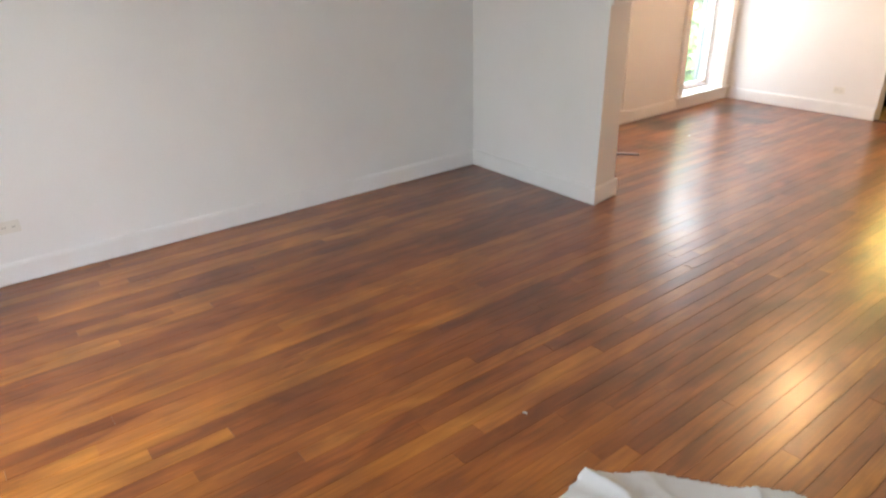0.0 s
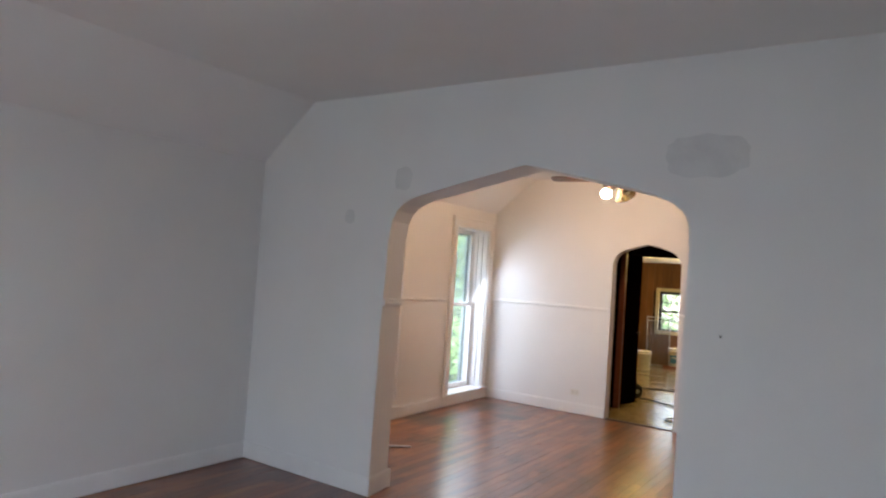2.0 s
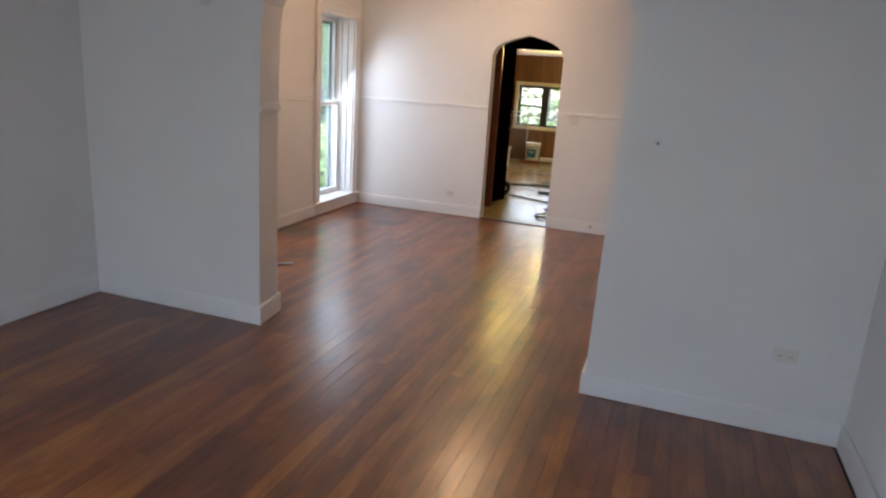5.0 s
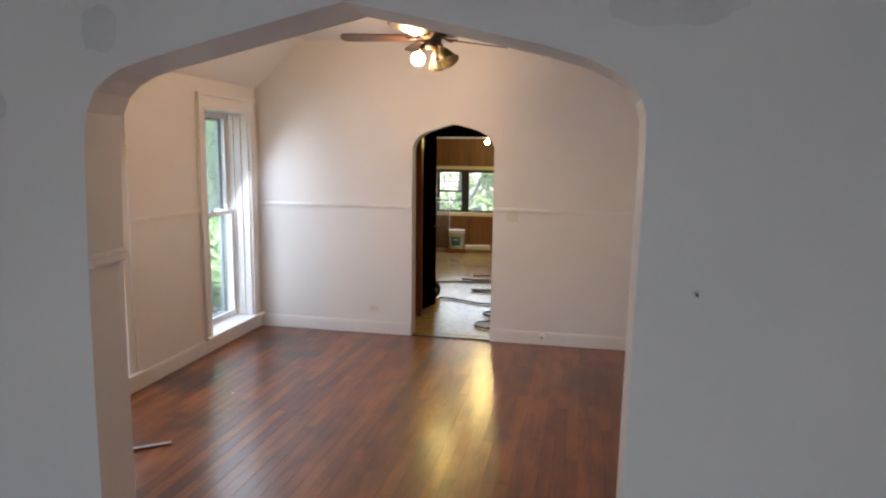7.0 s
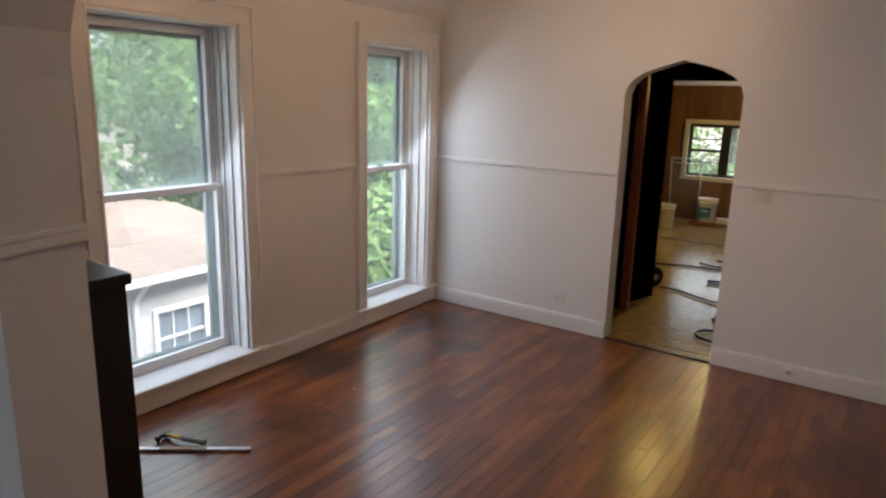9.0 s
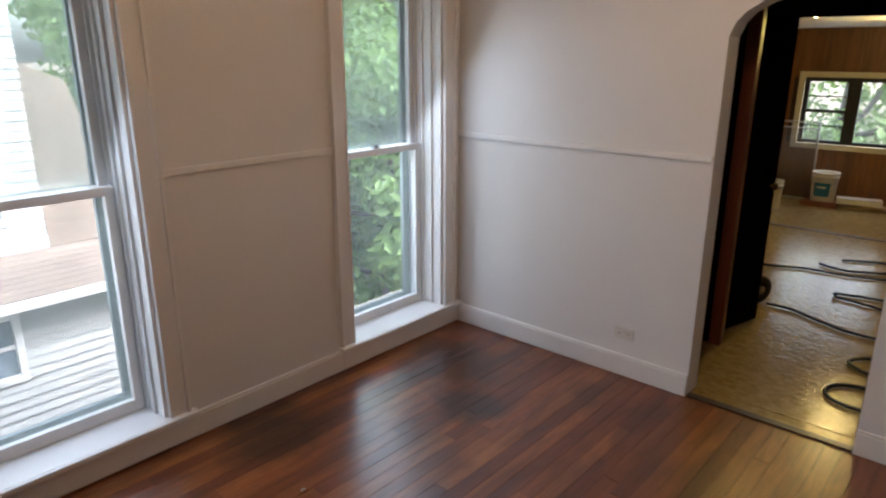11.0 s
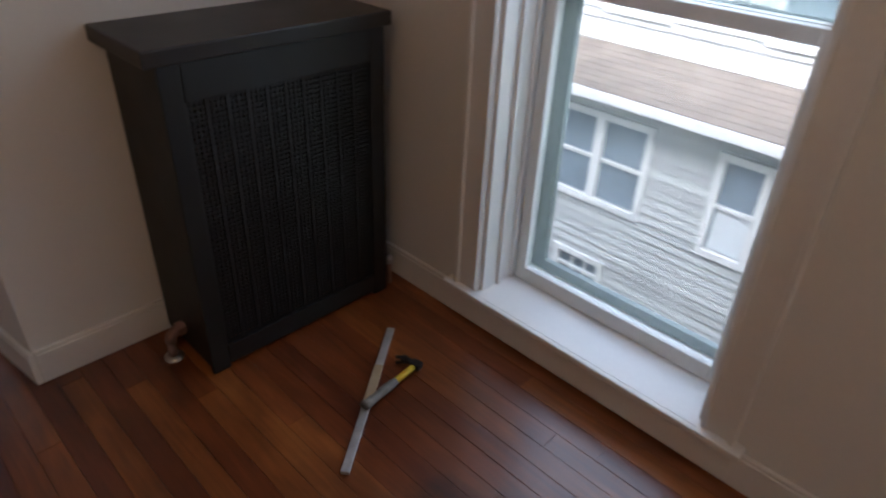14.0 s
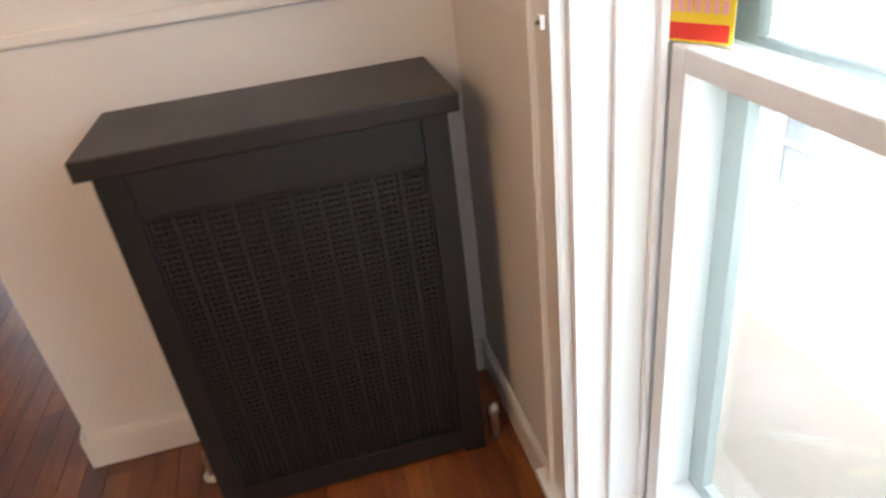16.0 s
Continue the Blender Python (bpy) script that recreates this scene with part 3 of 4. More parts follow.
ob = thing("light_switch", pose(1.29, FY, 1.262), "ivory toggle light switch beside the arched doorway", "switch")
part("cover_plate", box(bmesh.new(), -0.055, 0.055, -0.006, 0, -0.057, 0.057, 0.002), PLATE, ob)
for s in (-0.023, 0.023):
    part("toggle", box(bmesh.new(), s - 0.005, s + 0.005, -0.019, -0.004, -0.008, 0.010, 0.002), PLATE, ob)
ob = thing("phone_jack", pose(1.61, FY - 0.02, 0.085), "small round white phone jack on the baseboard", "socket")
part("base", lathe(bmesh.new(), [(0.0, 0.022), (0.018, 0.020), (0.026, 0.012), (0.028, 0.0)], 20, pose(0, 0, 0, 90)), PLATE, ob, smooth=True)
part("port", one_box(-0.006, 0.006, -0.0245, -0.018, -0.006, 0.006), SLOT, ob)

ob = thing("wall_hook", pose(2.315, 0.0, 1.405), "small grey cable stub in a wall hole", "hook")
part("stub", rod(bmesh.new(), (0, 0, 0), (0.002, -0.014, -0.006), 0.006, 0.005, 8), GREYGRIP, ob)
part("collar", rod(bmesh.new(), (0, 0.001, 0), (0, -0.006, 0), 0.012, 0.010, 12), PATCH, ob)
ob = thing("blind_bracket", pose(DX + 0.034, 1.012, 1.315), "tiny white bracket screwed to the window casing", "bracket")
part("plate", box(bmesh.new(), -0.004, 0.004, -0.009, 0.009, -0.011, 0.011, 0.001), TRIM, ob)
part("screw", rod(bmesh.new(), (0.003, 0, 0), (0.008, 0, 0), 0.004, 0.003, 8), DARKSTEEL, ob)


def wall_patch(x, z, w, h, seed):
    """A thin uneven skim of filler."""
    r = random.Random(seed)
    bm = bmesh.new()
    n = 28
    ring = []
    for k in range(n):
        a = 2 * math.pi * k / n
        q = 1 + r.uniform(-0.07, 0.07)
        ring.append((x + q * w * math.copysign(abs(math.cos(a)) ** 0.75, math.cos(a)), z + q * h * math.copysign(abs(math.sin(a)) ** 0.75, math.sin(a))))
    prism(bm, ring, -0.0022, 0.001)
    return solid("filler_patch", bm, PATCH, "grey unpainted filler patch on the wall", "patch", group="filler patches")


wall_patch(0.13, 2.30, 0.075, 0.085, 1)
wall_patch(-0.36, 2.02, 0.045, 0.055, 2)
wall_patch(2.20, 2.375, 0.22, 0.12, 3)

# fallen paint chips
for k, (x, y, s) in enumerate(((1.78, -2.42, 0.028), (1.86, -2.62, 0.012), (1.38, -2.05, 0.012), (1.62, -2.56, 0.010), (1.86, -2.48, 0.011), (-0.62, 2.15, 0.012))):
    r = random.Random(40 + k)
    bm = bmesh.new()
    tube(bm, [(math.cos(a) * s, math.sin(a) * s * 0.5, 0.004 + 0.004 * abs(math.sin(2 * a))) for a in [0.3 * i for i in range(7)]], 0.003 + s * 0.1, 6)
    solid("paint_chip", bm, CLOTH, "curled white paint chip lying on the boards", "debris", group="paint chips", m=pose(x, y, 0, 0, 0, r.uniform(0, 360)))


def drop_cloth():
    """A rumpled sheet on the floor."""
    bm = bmesh.new()
    hull = [(1.74, -2.14), (1.93, -1.93), (2.36, -1.62), (2.80, -1.60), (3.20, -2.10), (3.18, -3.15), (2.75, -3.95), (2.30, -4.12), (1.86, -3.80), (1.46, -3.46), (1.72, -3.06), (1.62, -2.72), (1.80, -2.60)]
    nx, ny = 200, 280
    x0, x1, y0, y1 = 1.40, 3.24, -4.15, -1.55

    def inside(px, py):
        c, j = False, len(hull) - 1
        for i in range(len(hull)):
            (xi, yi), (xj, yj) = hull[i], hull[j]
            if (yi > py) != (yj > py) and px < (xj - xi) * (py - yi) / (yj - yi) + xi:
                c = not c
            j = i
        return c
    grid = {}
    for i in range(nx + 1):
        for j in range(ny + 1):
            px, py = x0 + (x1 - x0) * i / nx, y0 + (y1 - y0) * j / ny
            if inside(px + 0.05 * noise.noise((px * 1.5, py * 1.5, 3)), py + 0.05 * noise.noise((px * 1.5, py * 1.5, 9))):
                a = noise.noise((px * 2.2, py * 3.4, 0.5))
                ridge = (1 - abs(noise.noise((px * 3.2 + a, py * 2.0 - a, 2.0))) * 2.2)
                fold = (1 - abs(noise.noise((px * 8 + 2 * a, py * 6, 7.0))) * 2.5)
                z = 0.005 + 0.030 * max(0, ridge) ** 3 + 0.010 * max(0, fold) ** 3
                grid[i, j] = bm.verts.new((px, py, z))
    for (i, j) in list(grid):
        if (i + 1, j) in grid and (i, j + 1) in grid and (i + 1, j + 1) in grid:
            bm.faces.new((grid[i, j], grid[i + 1, j], grid[i + 1, j + 1], grid[i, j + 1]))
    edge = [e for e in bm.edges if e.is_boundary]
    out = bmesh.ops.extrude_edge_only(bm, edges=edge)
    for v in out["geom"]:
        if isinstance(v, bmesh.types.BMVert):
            v.co.z = 0.002
    return solid("drop_cloth", bm, CLOTH, "crumpled off-white cotton drop cloth on the floor", "cloth", smooth=True)


drop_cloth()


def radiator_cover():
    """Black metal cover against the back of the arch wall: slab top, framed perforated front, plain sides, small feet."""
    x0, x1, y0, y1 = -1.258, -0.482, AW + 0.03, 0.622
    ob = thing("radiator_cover", pose(0, 0, 0), "black metal radiator cover with perforated front against the wall", "radiator")
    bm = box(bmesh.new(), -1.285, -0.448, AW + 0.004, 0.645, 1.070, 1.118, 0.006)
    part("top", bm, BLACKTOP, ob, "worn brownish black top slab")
    for xa, xb in ((x0, x0 + 0.014), (x1 - 0.014, x1)):
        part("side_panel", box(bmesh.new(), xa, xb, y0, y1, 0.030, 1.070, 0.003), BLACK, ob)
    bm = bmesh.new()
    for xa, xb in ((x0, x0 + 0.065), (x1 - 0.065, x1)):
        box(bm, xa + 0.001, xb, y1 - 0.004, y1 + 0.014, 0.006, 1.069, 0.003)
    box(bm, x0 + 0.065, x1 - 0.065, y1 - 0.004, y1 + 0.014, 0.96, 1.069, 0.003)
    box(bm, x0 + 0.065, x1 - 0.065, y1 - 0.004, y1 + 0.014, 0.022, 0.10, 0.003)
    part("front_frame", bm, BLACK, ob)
    # pierced front: a lattice of ribs and cross strips with dark holes behind
    a, b, lo, hi = x0 + 0.065, x1 - 0.065, 0.10, 0.96
    lattice = bmesh.new()
    n = 40
    for k in range(n + 1):
        x = a + (b - a) * k / n
        wide = 0.0032 if k % 4 else 0.007
        box(lattice, x - wide, x + wide, y1 - 0.004, y1 + 0.004 if k % 4 else y1 + 0.006, lo, hi)
    tagged(part("grille", lattice, BLACK, ob, "black pierced metal grille"), kind="stuff")
    strips = bmesh.new()
    for k in range(54):
        z = lo + (hi - lo) * (k + 0.5) / 54
        box(strips, a, b, y1 - 0.003, y1 + 0.0025, z - 0.0042, z + 0.0042)
    tagged(part("cross_strip", strips, BLACK, ob), kind="stuff")
    # added sheet, coloured dark for the shade behind the grille
    part("hole_shade", one_box(a, b, y1 - 0.03, y1 - 0.026, lo, hi), SLOT, ob)
    for x in (x0 + 0.05, x1 - 0.05):
        for y in (y1 - 0.02, y0 + 0.04):
            part("foot", lathe(bmesh.new(), [(0.0, 0.0), (0.017, 0.0), (0.017, 0.01), (0.009, 0.02), (0.009, 0.05)], 12, pose(x, y, 0)), STEEL, ob, "small bright metal foot", smooth=True)
    return ob


radiator_cover()
ob = thing("radiator_valve", pose(-0.425, 0.45, 0), "old pinkish steam pipe with valve beside the radiator cover", "valve")
part("pipe", rod(bmesh.new(), (0, 0, 0), (0, 0, 0.075), 0.017, seg=16), RUST, ob, smooth=True)
part("collar", lathe(bmesh.new(), [(0.034, 0.0), (0.034, 0.006), (0.02, 0.014), (0.017, 0.014)], 20), STEEL, ob, smooth=True)
part("elbow", tube(bmesh.new(), [(0.0, 0, 0.07), (-0.005, 0, 0.09), (-0.02, 0, 0.105), (-0.05, 0, 0.11), (-0.075, 0, 0.11)], 0.021, 12), RUST, ob, smooth=True)
part("nut", rod(bmesh.new(), (-0.028, 0, 0.108), (-0.05, 0, 0.11), 0.028, seg=6), RUST, ob)
ob = thing("pipe_stub", pose(-1.300, 0.60, 0), "short capped pipe in the corner beside the radiator cover", "pipe")
part("pipe", rod(bmesh.new(), (0, 0, 0), (0, 0, 0.12), 0.013, seg=12), RUST, ob, smooth=True)
part("cap", lathe(bmesh.new(), [(0.0, 0.135), (0.014, 0.132), (0.018, 0.12), (0.018, 0.10), (0.013, 0.10)], 14), STEEL, ob, smooth=True)


def claw_hammer():
    """Handle along local +x from the butt; head across its end."""
    ob = thing("claw_hammer", look((-0.742, 1.128, 0.045), (-1.049, 1.071, 0.020)) @ pose(0, 0, 0, 0, 90, 0) @ pose(0, 0, 0, 90, 0, 0), "claw hammer with grey rubber grip and yellow handle", "hammer")
    grip = bmesh.new()
    prof = [(0.0, 0.0), (0.0185, 0.001), (0.0195, 0.012), (0.0165, 0.03), (0.0155, 0.075), (0.0175, 0.105), (0.0165, 0.14), (0.0130, 0.165), (0.0, 0.166)]
    lathe(grip, prof, 16, pose(0, 0, 0, 0, 90) @ Matrix.Diagonal((0.75, 1, 1, 1)))
    part("grip", grip, GREYGRIP, ob, "worn grey rubber grip", smooth=True)
    part("handle", lathe(bmesh.new(), [(0.0, 0.160), (0.0125, 0.161), (0.0118, 0.22), (0.0122, 0.268), (0.0, 0.27)], 16, pose(0, 0, 0, 0, 90) @ Matrix.Diagonal((0.75, 1, 1, 1))), YELLOW, ob, "yellow fibreglass handle", smooth=True)
    part("label_bar", box(bmesh.new(), 0.185, 0.235, -0.0065, 0.0065, 0.0083, 0.0097, 0.001), PLATE, ob)
    head = bmesh.new()
    box(head, 0.262, 0.296, -0.020, 0.020, -0.012, 0.012, 0.004)
    lathe(head, [(0.0, -0.060), (0.0135, -0.060), (0.0145, -0.056), (0.0145, -0.044), (0.010, -0.038), (0.0105, -0.015)], 16, pose(0.280, 0, 0, -90, 0, 0) @ pose(0, 0, 0))
    part("head", head, DARKSTEEL, ob)
    for s in (-1, 1):
        claw = bmesh.new()
        pts = [(0.282, -0.015, s * 0.005), (0.281, -0.03, s * 0.007), (0.277, -0.045, s * 0.009), (0.268, -0.060, s * 0.011), (0.256, -0.072, s * 0.012)]
        tube(claw, pts, 0.0062, 8)
        part("claw", claw, DARKSTEEL, ob, smooth=True)
    return ob


claw_hammer()
ob = thing("pry_bar", look((-0.553, 1.272, 0.009), (-1.100, 0.848, 0.009)) @ pose(0, 0, 0, 0, 90, 0) @ pose(0, 0, 0, 90, 0, 0), "flat metal bar with taped middle lying on the floor", "bar")
part("blade", box(bmesh.new(), 0.0, 0.30, -0.014, 0.014, -0.0075, 0.0045, 0.003), ALU, ob, "bright aluminium end")
part("blade", box(bmesh.new(), 0.47, 0.681, -0.014, 0.014, -0.0075, 0.0045, 0.003), ALU, ob, "bright aluminium end")
part("taped_grip", box(bmesh.new(), 0.298, 0.472, -0.0155, 0.0155, -0.0085, 0.006, 0.004), TAN, ob, "brown taped middle")
for x in (0.03, 0.55):
    part("marking", box(bmesh.new(), x, x + 0.09, -0.005, 0.005, 0.004, 0.0056), GREYGRIP, ob)


# card on the meeting rail of the first window
ob = thing("window_sticker_card", pose(DX - 0.190, 1.105, 1.2625, 0, 0, 118), "yellow card with red and pink print standing on the sash rail", "card")
part("card", box(bmesh.new(), -0.058, 0.058, -0.0015, 0.0015, 0.0, 0.085), STICKY, ob)


part("red_band", box(bmesh.new(), -0.052, 0.052, -0.0020, -0.0012, 0.004, 0.030), STICKR, ob)
for k in range(7):
    part("pink_mark", box(bmesh.new(), -0.050 + 0.0148 * k, -0.040 + 0.0148 * k, -0.0022, -0.0012, 0.046, 0.066), STICKP, ob)


# ---- ceiling fan ----
def ceiling_fan():
    c = Vector((0.86, 2.44))
    ob = thing("ceiling_fan", pose(c.x, c.y, 2.94), "dark brown five-blade ceiling fan with a lit bulb", "fan")
    part("canopy", lathe(bmesh.new(), [(0.0, 0.0), (0.075, 0.0), (0.07, -0.03), (0.045, -0.055), (0.02, -0.06), (0.02, -0.12)], 28), FANMETAL, ob, smooth=True)
    part("motor_housing", lathe(bmesh.new(), [(0.02, -0.10), (0.085, -0.115), (0.118, -0.15), (0.122, -0.235), (0.105, -0.27), (0.065, -0.285), (0.06, -0.30), (0.0, -0.305)], 32), FANMETAL, ob, smooth=True)
    part("light_hub", lathe(bmesh.new(), [(0.06, -0.29), (0.062, -0.335), (0.045, -0.36), (0.0, -0.365)], 28), FANMETAL, ob, smooth=True)
    for k in range(5):
        a = 46 + 72 * k
        turn = pose(0, 0, -0.285, 0, 0, a)
        iron = bmesh.new()
        tube(iron, [turn @ Vector(p) for p in ((0.07, 0, 0.02), (0.12, 0, 0.0), (0.155, 0.02, -0.003), (0.19, 0.03, 0.0))], 0.008, 8)
        tube(iron, [turn @ Vector(p) for p in ((0.07, 0, 0.02), (0.12, 0, 0.0), (0.155, -0.02, -0.003), (0.19, -0.03, 0.0))], 0.008, 8)
        part("blade_iron", iron, FANMETAL, ob, smooth=True)
        blade = bmesh.new()
        ring = [(0.17, -0.048), (0.20, -0.056), (0.58, -0.070), (0.635, -0.062), (0.655, -0.03), (0.655, 0.03), (0.635, 0.062), (0.58, 0.070), (0.20, 0.056), (0.17, 0.048)]
        tilt = turn @ pose(0, 0, 0, 11, 0, 0)
        prism(blade, ring, -0.004, 0.004, tilt @ pose(0, 0, 0, 90, 0, 0))
        part("blade", blade, FANBROWN, ob)
    # three lamp arms: one bare lit bulb, two with bell shades
    for k, (ang, lit) in enumerate(((205, True), (330, False), (90, False))):
        d = Vector((math.cos(radians(ang)), math.sin(radians(ang)), 0))
        neck = bmesh.new()
        tube(neck, [d * 0.05 + Vector((0, 0, -0.33)), d * 0.075 + Vector((0, 0, -0.345)), d * 0.09 + Vector((0, 0, -0.37))], 0.017, 12)
        part("lamp_arm", neck, FANMETAL, ob, smooth=True)
        way = (d * 0.75 + Vector((0, 0, -1))).normalized()
        m = Matrix.Translation(d * 0.088 + Vector((0, 0, -0.365))) @ way.to_track_quat("Z", "Y").to_matrix().to_4x4()
        if lit:
            q = Vector(BULB) - Vector((c.x, c.y, 2.94))
            bm = bmesh.new()
            bmesh.ops.create_uvsphere(bm, u_segments=20, v_segments=12, radius=0.048, matrix=Matrix.Translation(q))
            bulb = part("bulb", bm, BULBGLOW, ob, "glowing warm light bulb", smooth=True)
            bulb.visible_shadow = False
            part("socket", rod(bmesh.new(), d * 0.086 + Vector((0, 0, -0.362)), q + Vector((0.012, 0.004, 0.03)), 0.017, seg=14), FANMETAL, ob)
        else:
            shade = bmesh.new()
            prof = [(0.022, 0.0), (0.030, 0.012), (0.044, 0.05), (0.060, 0.10), (0.074, 0.118), (0.071, 0.118), (0.057, 0.10), (0.041, 0.05), (0.027, 0.014)]
            part("shade", lathe(shade, prof, 26, m), AMBER, ob, "bell-shaped amber glass lamp shade", smooth=True)
            part("bulb", lathe(bmesh.new(), [(0.012, 0.01), (0.014, 0.035), (0.028, 0.07), (0.022, 0.092), (0.0, 0.10)], 16, m), BULBOFF, ob, smooth=True)
    chain = bmesh.new()
    tube(chain, [(0.03, -0.04, -0.34), (0.032, -0.043, -0.42)], 0.002, 6)
    part("pull_chain", chain, STEEL, ob)
    return ob


ceiling_fan()


# ---- passage and kitchen beyond the arched doorway ----
KX0, KX1, KY0, KY1, KZ = -1.6, 2.4, 5.50, 10.30, 2.13
solid("kitchen_floor", one_box(KX0 - 0.1, KX1 + 0.1, FY + 0.15, KY1 + 0.2, -0.30, -0.003), VINYL, "glossy tan sheet vinyl floor", "floor", kind="structure")
solid("kitchen_floor", one_box(0.29, 1.10, FY, FY + 0.15, -0.30, -0.005), VINYL, "tan vinyl in the doorway", "floor", kind="structure")
solid("threshold", box(bmesh.new(), 0.29, 1.10, FY - 0.005, FY + 0.045, -0.004, 0.010, 0.004), DARKWOOD, "dark wooden threshold strip", "threshold", kind="structure")
solid("ceiling_kitchen", one_box(KX0, KX1, FY + 0.15, KY1, KZ, KZ + 0.15), YCEIL, "pale yellowed kitchen ceiling", "ceiling", kind="structure")
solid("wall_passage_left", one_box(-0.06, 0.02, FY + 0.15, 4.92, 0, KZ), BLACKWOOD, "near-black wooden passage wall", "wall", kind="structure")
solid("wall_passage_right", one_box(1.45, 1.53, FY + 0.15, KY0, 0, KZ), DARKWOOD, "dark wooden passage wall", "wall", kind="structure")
# partition and passage ceiling take the blacker copy to suppress lamp sheen
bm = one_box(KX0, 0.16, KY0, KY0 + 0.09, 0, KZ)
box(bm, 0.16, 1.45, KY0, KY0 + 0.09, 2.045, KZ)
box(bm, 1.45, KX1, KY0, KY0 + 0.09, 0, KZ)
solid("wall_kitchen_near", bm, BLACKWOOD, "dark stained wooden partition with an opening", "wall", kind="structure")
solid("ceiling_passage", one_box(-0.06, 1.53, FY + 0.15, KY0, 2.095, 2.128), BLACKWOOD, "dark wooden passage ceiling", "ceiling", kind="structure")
solid("wall_kitchen_left", one_box(KX0 - 0.1, KX0, KY0, KY1, 0, KZ), PANEL, "wood-panelled kitchen wall", "wall", kind="structure")
solid("wall_kitchen_right", one_box(KX1, KX1 + 0.1, KY0, KY1, 0, KZ), PANEL, "wood-panelled kitchen wall", "wall", kind="structure")
wk = thing("wall_kitchen_far", pose(0, 0, 0), "orange-brown wood-panelled kitchen wall with a window", "wall", kind="structure")
WX0, WX1, WZ0, WZ1 = -0.83, 0.38, 0.72, 1.54
bm = one_box(KX0, WX0, KY1, KY1 + 0.12, 0, KZ)
box(bm, WX1, KX1, KY1, KY1 + 0.12, 0, KZ)
box(bm, WX0, WX1, KY1, KY1 + 0.12, 0, WZ0)
box(bm, WX0, WX1, KY1, KY1 + 0.12, WZ1, KZ)
part("backing", bm, DARKWOOD, wk)
px, r = KX0, random.Random(5)
while px < KX1 - 0.02:
    wide = r.choice((0.10, 0.14, 0.18))
    e = min(px + wide, KX1)
    spans = [(0.0, KZ)]
    if e > WX0 and px < WX1:
        spans = [(0.0, WZ0), (WZ1, KZ)]
    for za, zb in spans:
        part("panel", box(bmesh.new(), px + 0.002, e - 0.002, KY1 - 0.008, KY1 - 0.001, za, zb), PANEL, wk)
    px = e

win = thing("window_5", pose(0, KY1, 0), "kitchen window with cream trim and dark metal louvres", "window", kind="structure")
for nm, a in (("casing", (WX0 - 0.07, WX0, -0.03, -0.008, WZ0 - 0.07, WZ1 + 0.07)), ("casing", (WX1, WX1 + 0.07, -0.03, -0.008, WZ0 - 0.07, WZ1 + 0.07)),
              ("head_casing", (WX0, WX1, -0.029, -0.008, WZ1, WZ1 + 0.07)), ("window_sill", (WX0, WX1, -0.05, -0.008, WZ0 - 0.07, WZ0))):
    part(nm, box(bmesh.new(), *a, 0.004), CREAM, win)
bm = bmesh.new()
for xa, xb in ((WX0, WX0 + 0.05), (-0.34, -0.20), (WX1 - 0.05, WX1)):
    box(bm, xa, xb, 0.02, 0.06, WZ0, WZ1, 0.003)
for za, zb in ((WZ0, WZ0 + 0.04), (WZ1 - 0.05, WZ1)):
    box(bm, WX0 + 0.05, -0.34, 0.022, 0.058, za, zb, 0.003)
    box(bm, -0.20, WX1 - 0.05, 0.022, 0.058, za, zb, 0.003)
part("window_frame", bm, BRONZE, win, "dark bronze metal frame")
for k in range(1, 4):
    z = WZ0 + 0.04 + (WZ1 - WZ0 - 0.09) * k / 4
    part("louvre_bar", box(bmesh.new(), WX0 + 0.05, -0.34, 0.03, 0.052, z - (0.018 if k == 2 else 0.007), z + (0.018 if k == 2 else 0.007)), BRONZE, win)
for xa, xb in ((WX0 + 0.05, -0.34), (-0.20, WX1 - 0.05)):
    p_ = part("pane", one_box(xa, xb, 0.040, 0.044, WZ0 + 0.04, WZ1 - 0.05), GLASS, win)
    p_.visible_shadow = False

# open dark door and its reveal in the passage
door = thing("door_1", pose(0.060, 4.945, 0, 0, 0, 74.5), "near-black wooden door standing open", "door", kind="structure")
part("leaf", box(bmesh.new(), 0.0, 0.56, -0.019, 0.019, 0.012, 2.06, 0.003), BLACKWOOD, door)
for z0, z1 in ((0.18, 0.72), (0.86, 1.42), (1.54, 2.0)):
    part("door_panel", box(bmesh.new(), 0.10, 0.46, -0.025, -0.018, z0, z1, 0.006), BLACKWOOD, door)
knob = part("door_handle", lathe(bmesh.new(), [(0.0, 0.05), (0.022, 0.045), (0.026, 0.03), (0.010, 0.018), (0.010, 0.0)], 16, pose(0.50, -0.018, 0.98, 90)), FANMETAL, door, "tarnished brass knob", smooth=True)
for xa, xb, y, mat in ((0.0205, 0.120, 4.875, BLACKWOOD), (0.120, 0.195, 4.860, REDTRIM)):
    part("moulding", box(bmesh.new(), xa, xb, 0, 4.925 - y, 0, 2.09, 0.006), mat, thing("door_trim", pose(0, y, 0.0), "red-brown vertical door moulding" if mat is REDTRIM else "near-black vertical door moulding", "trim", kind="structure"))


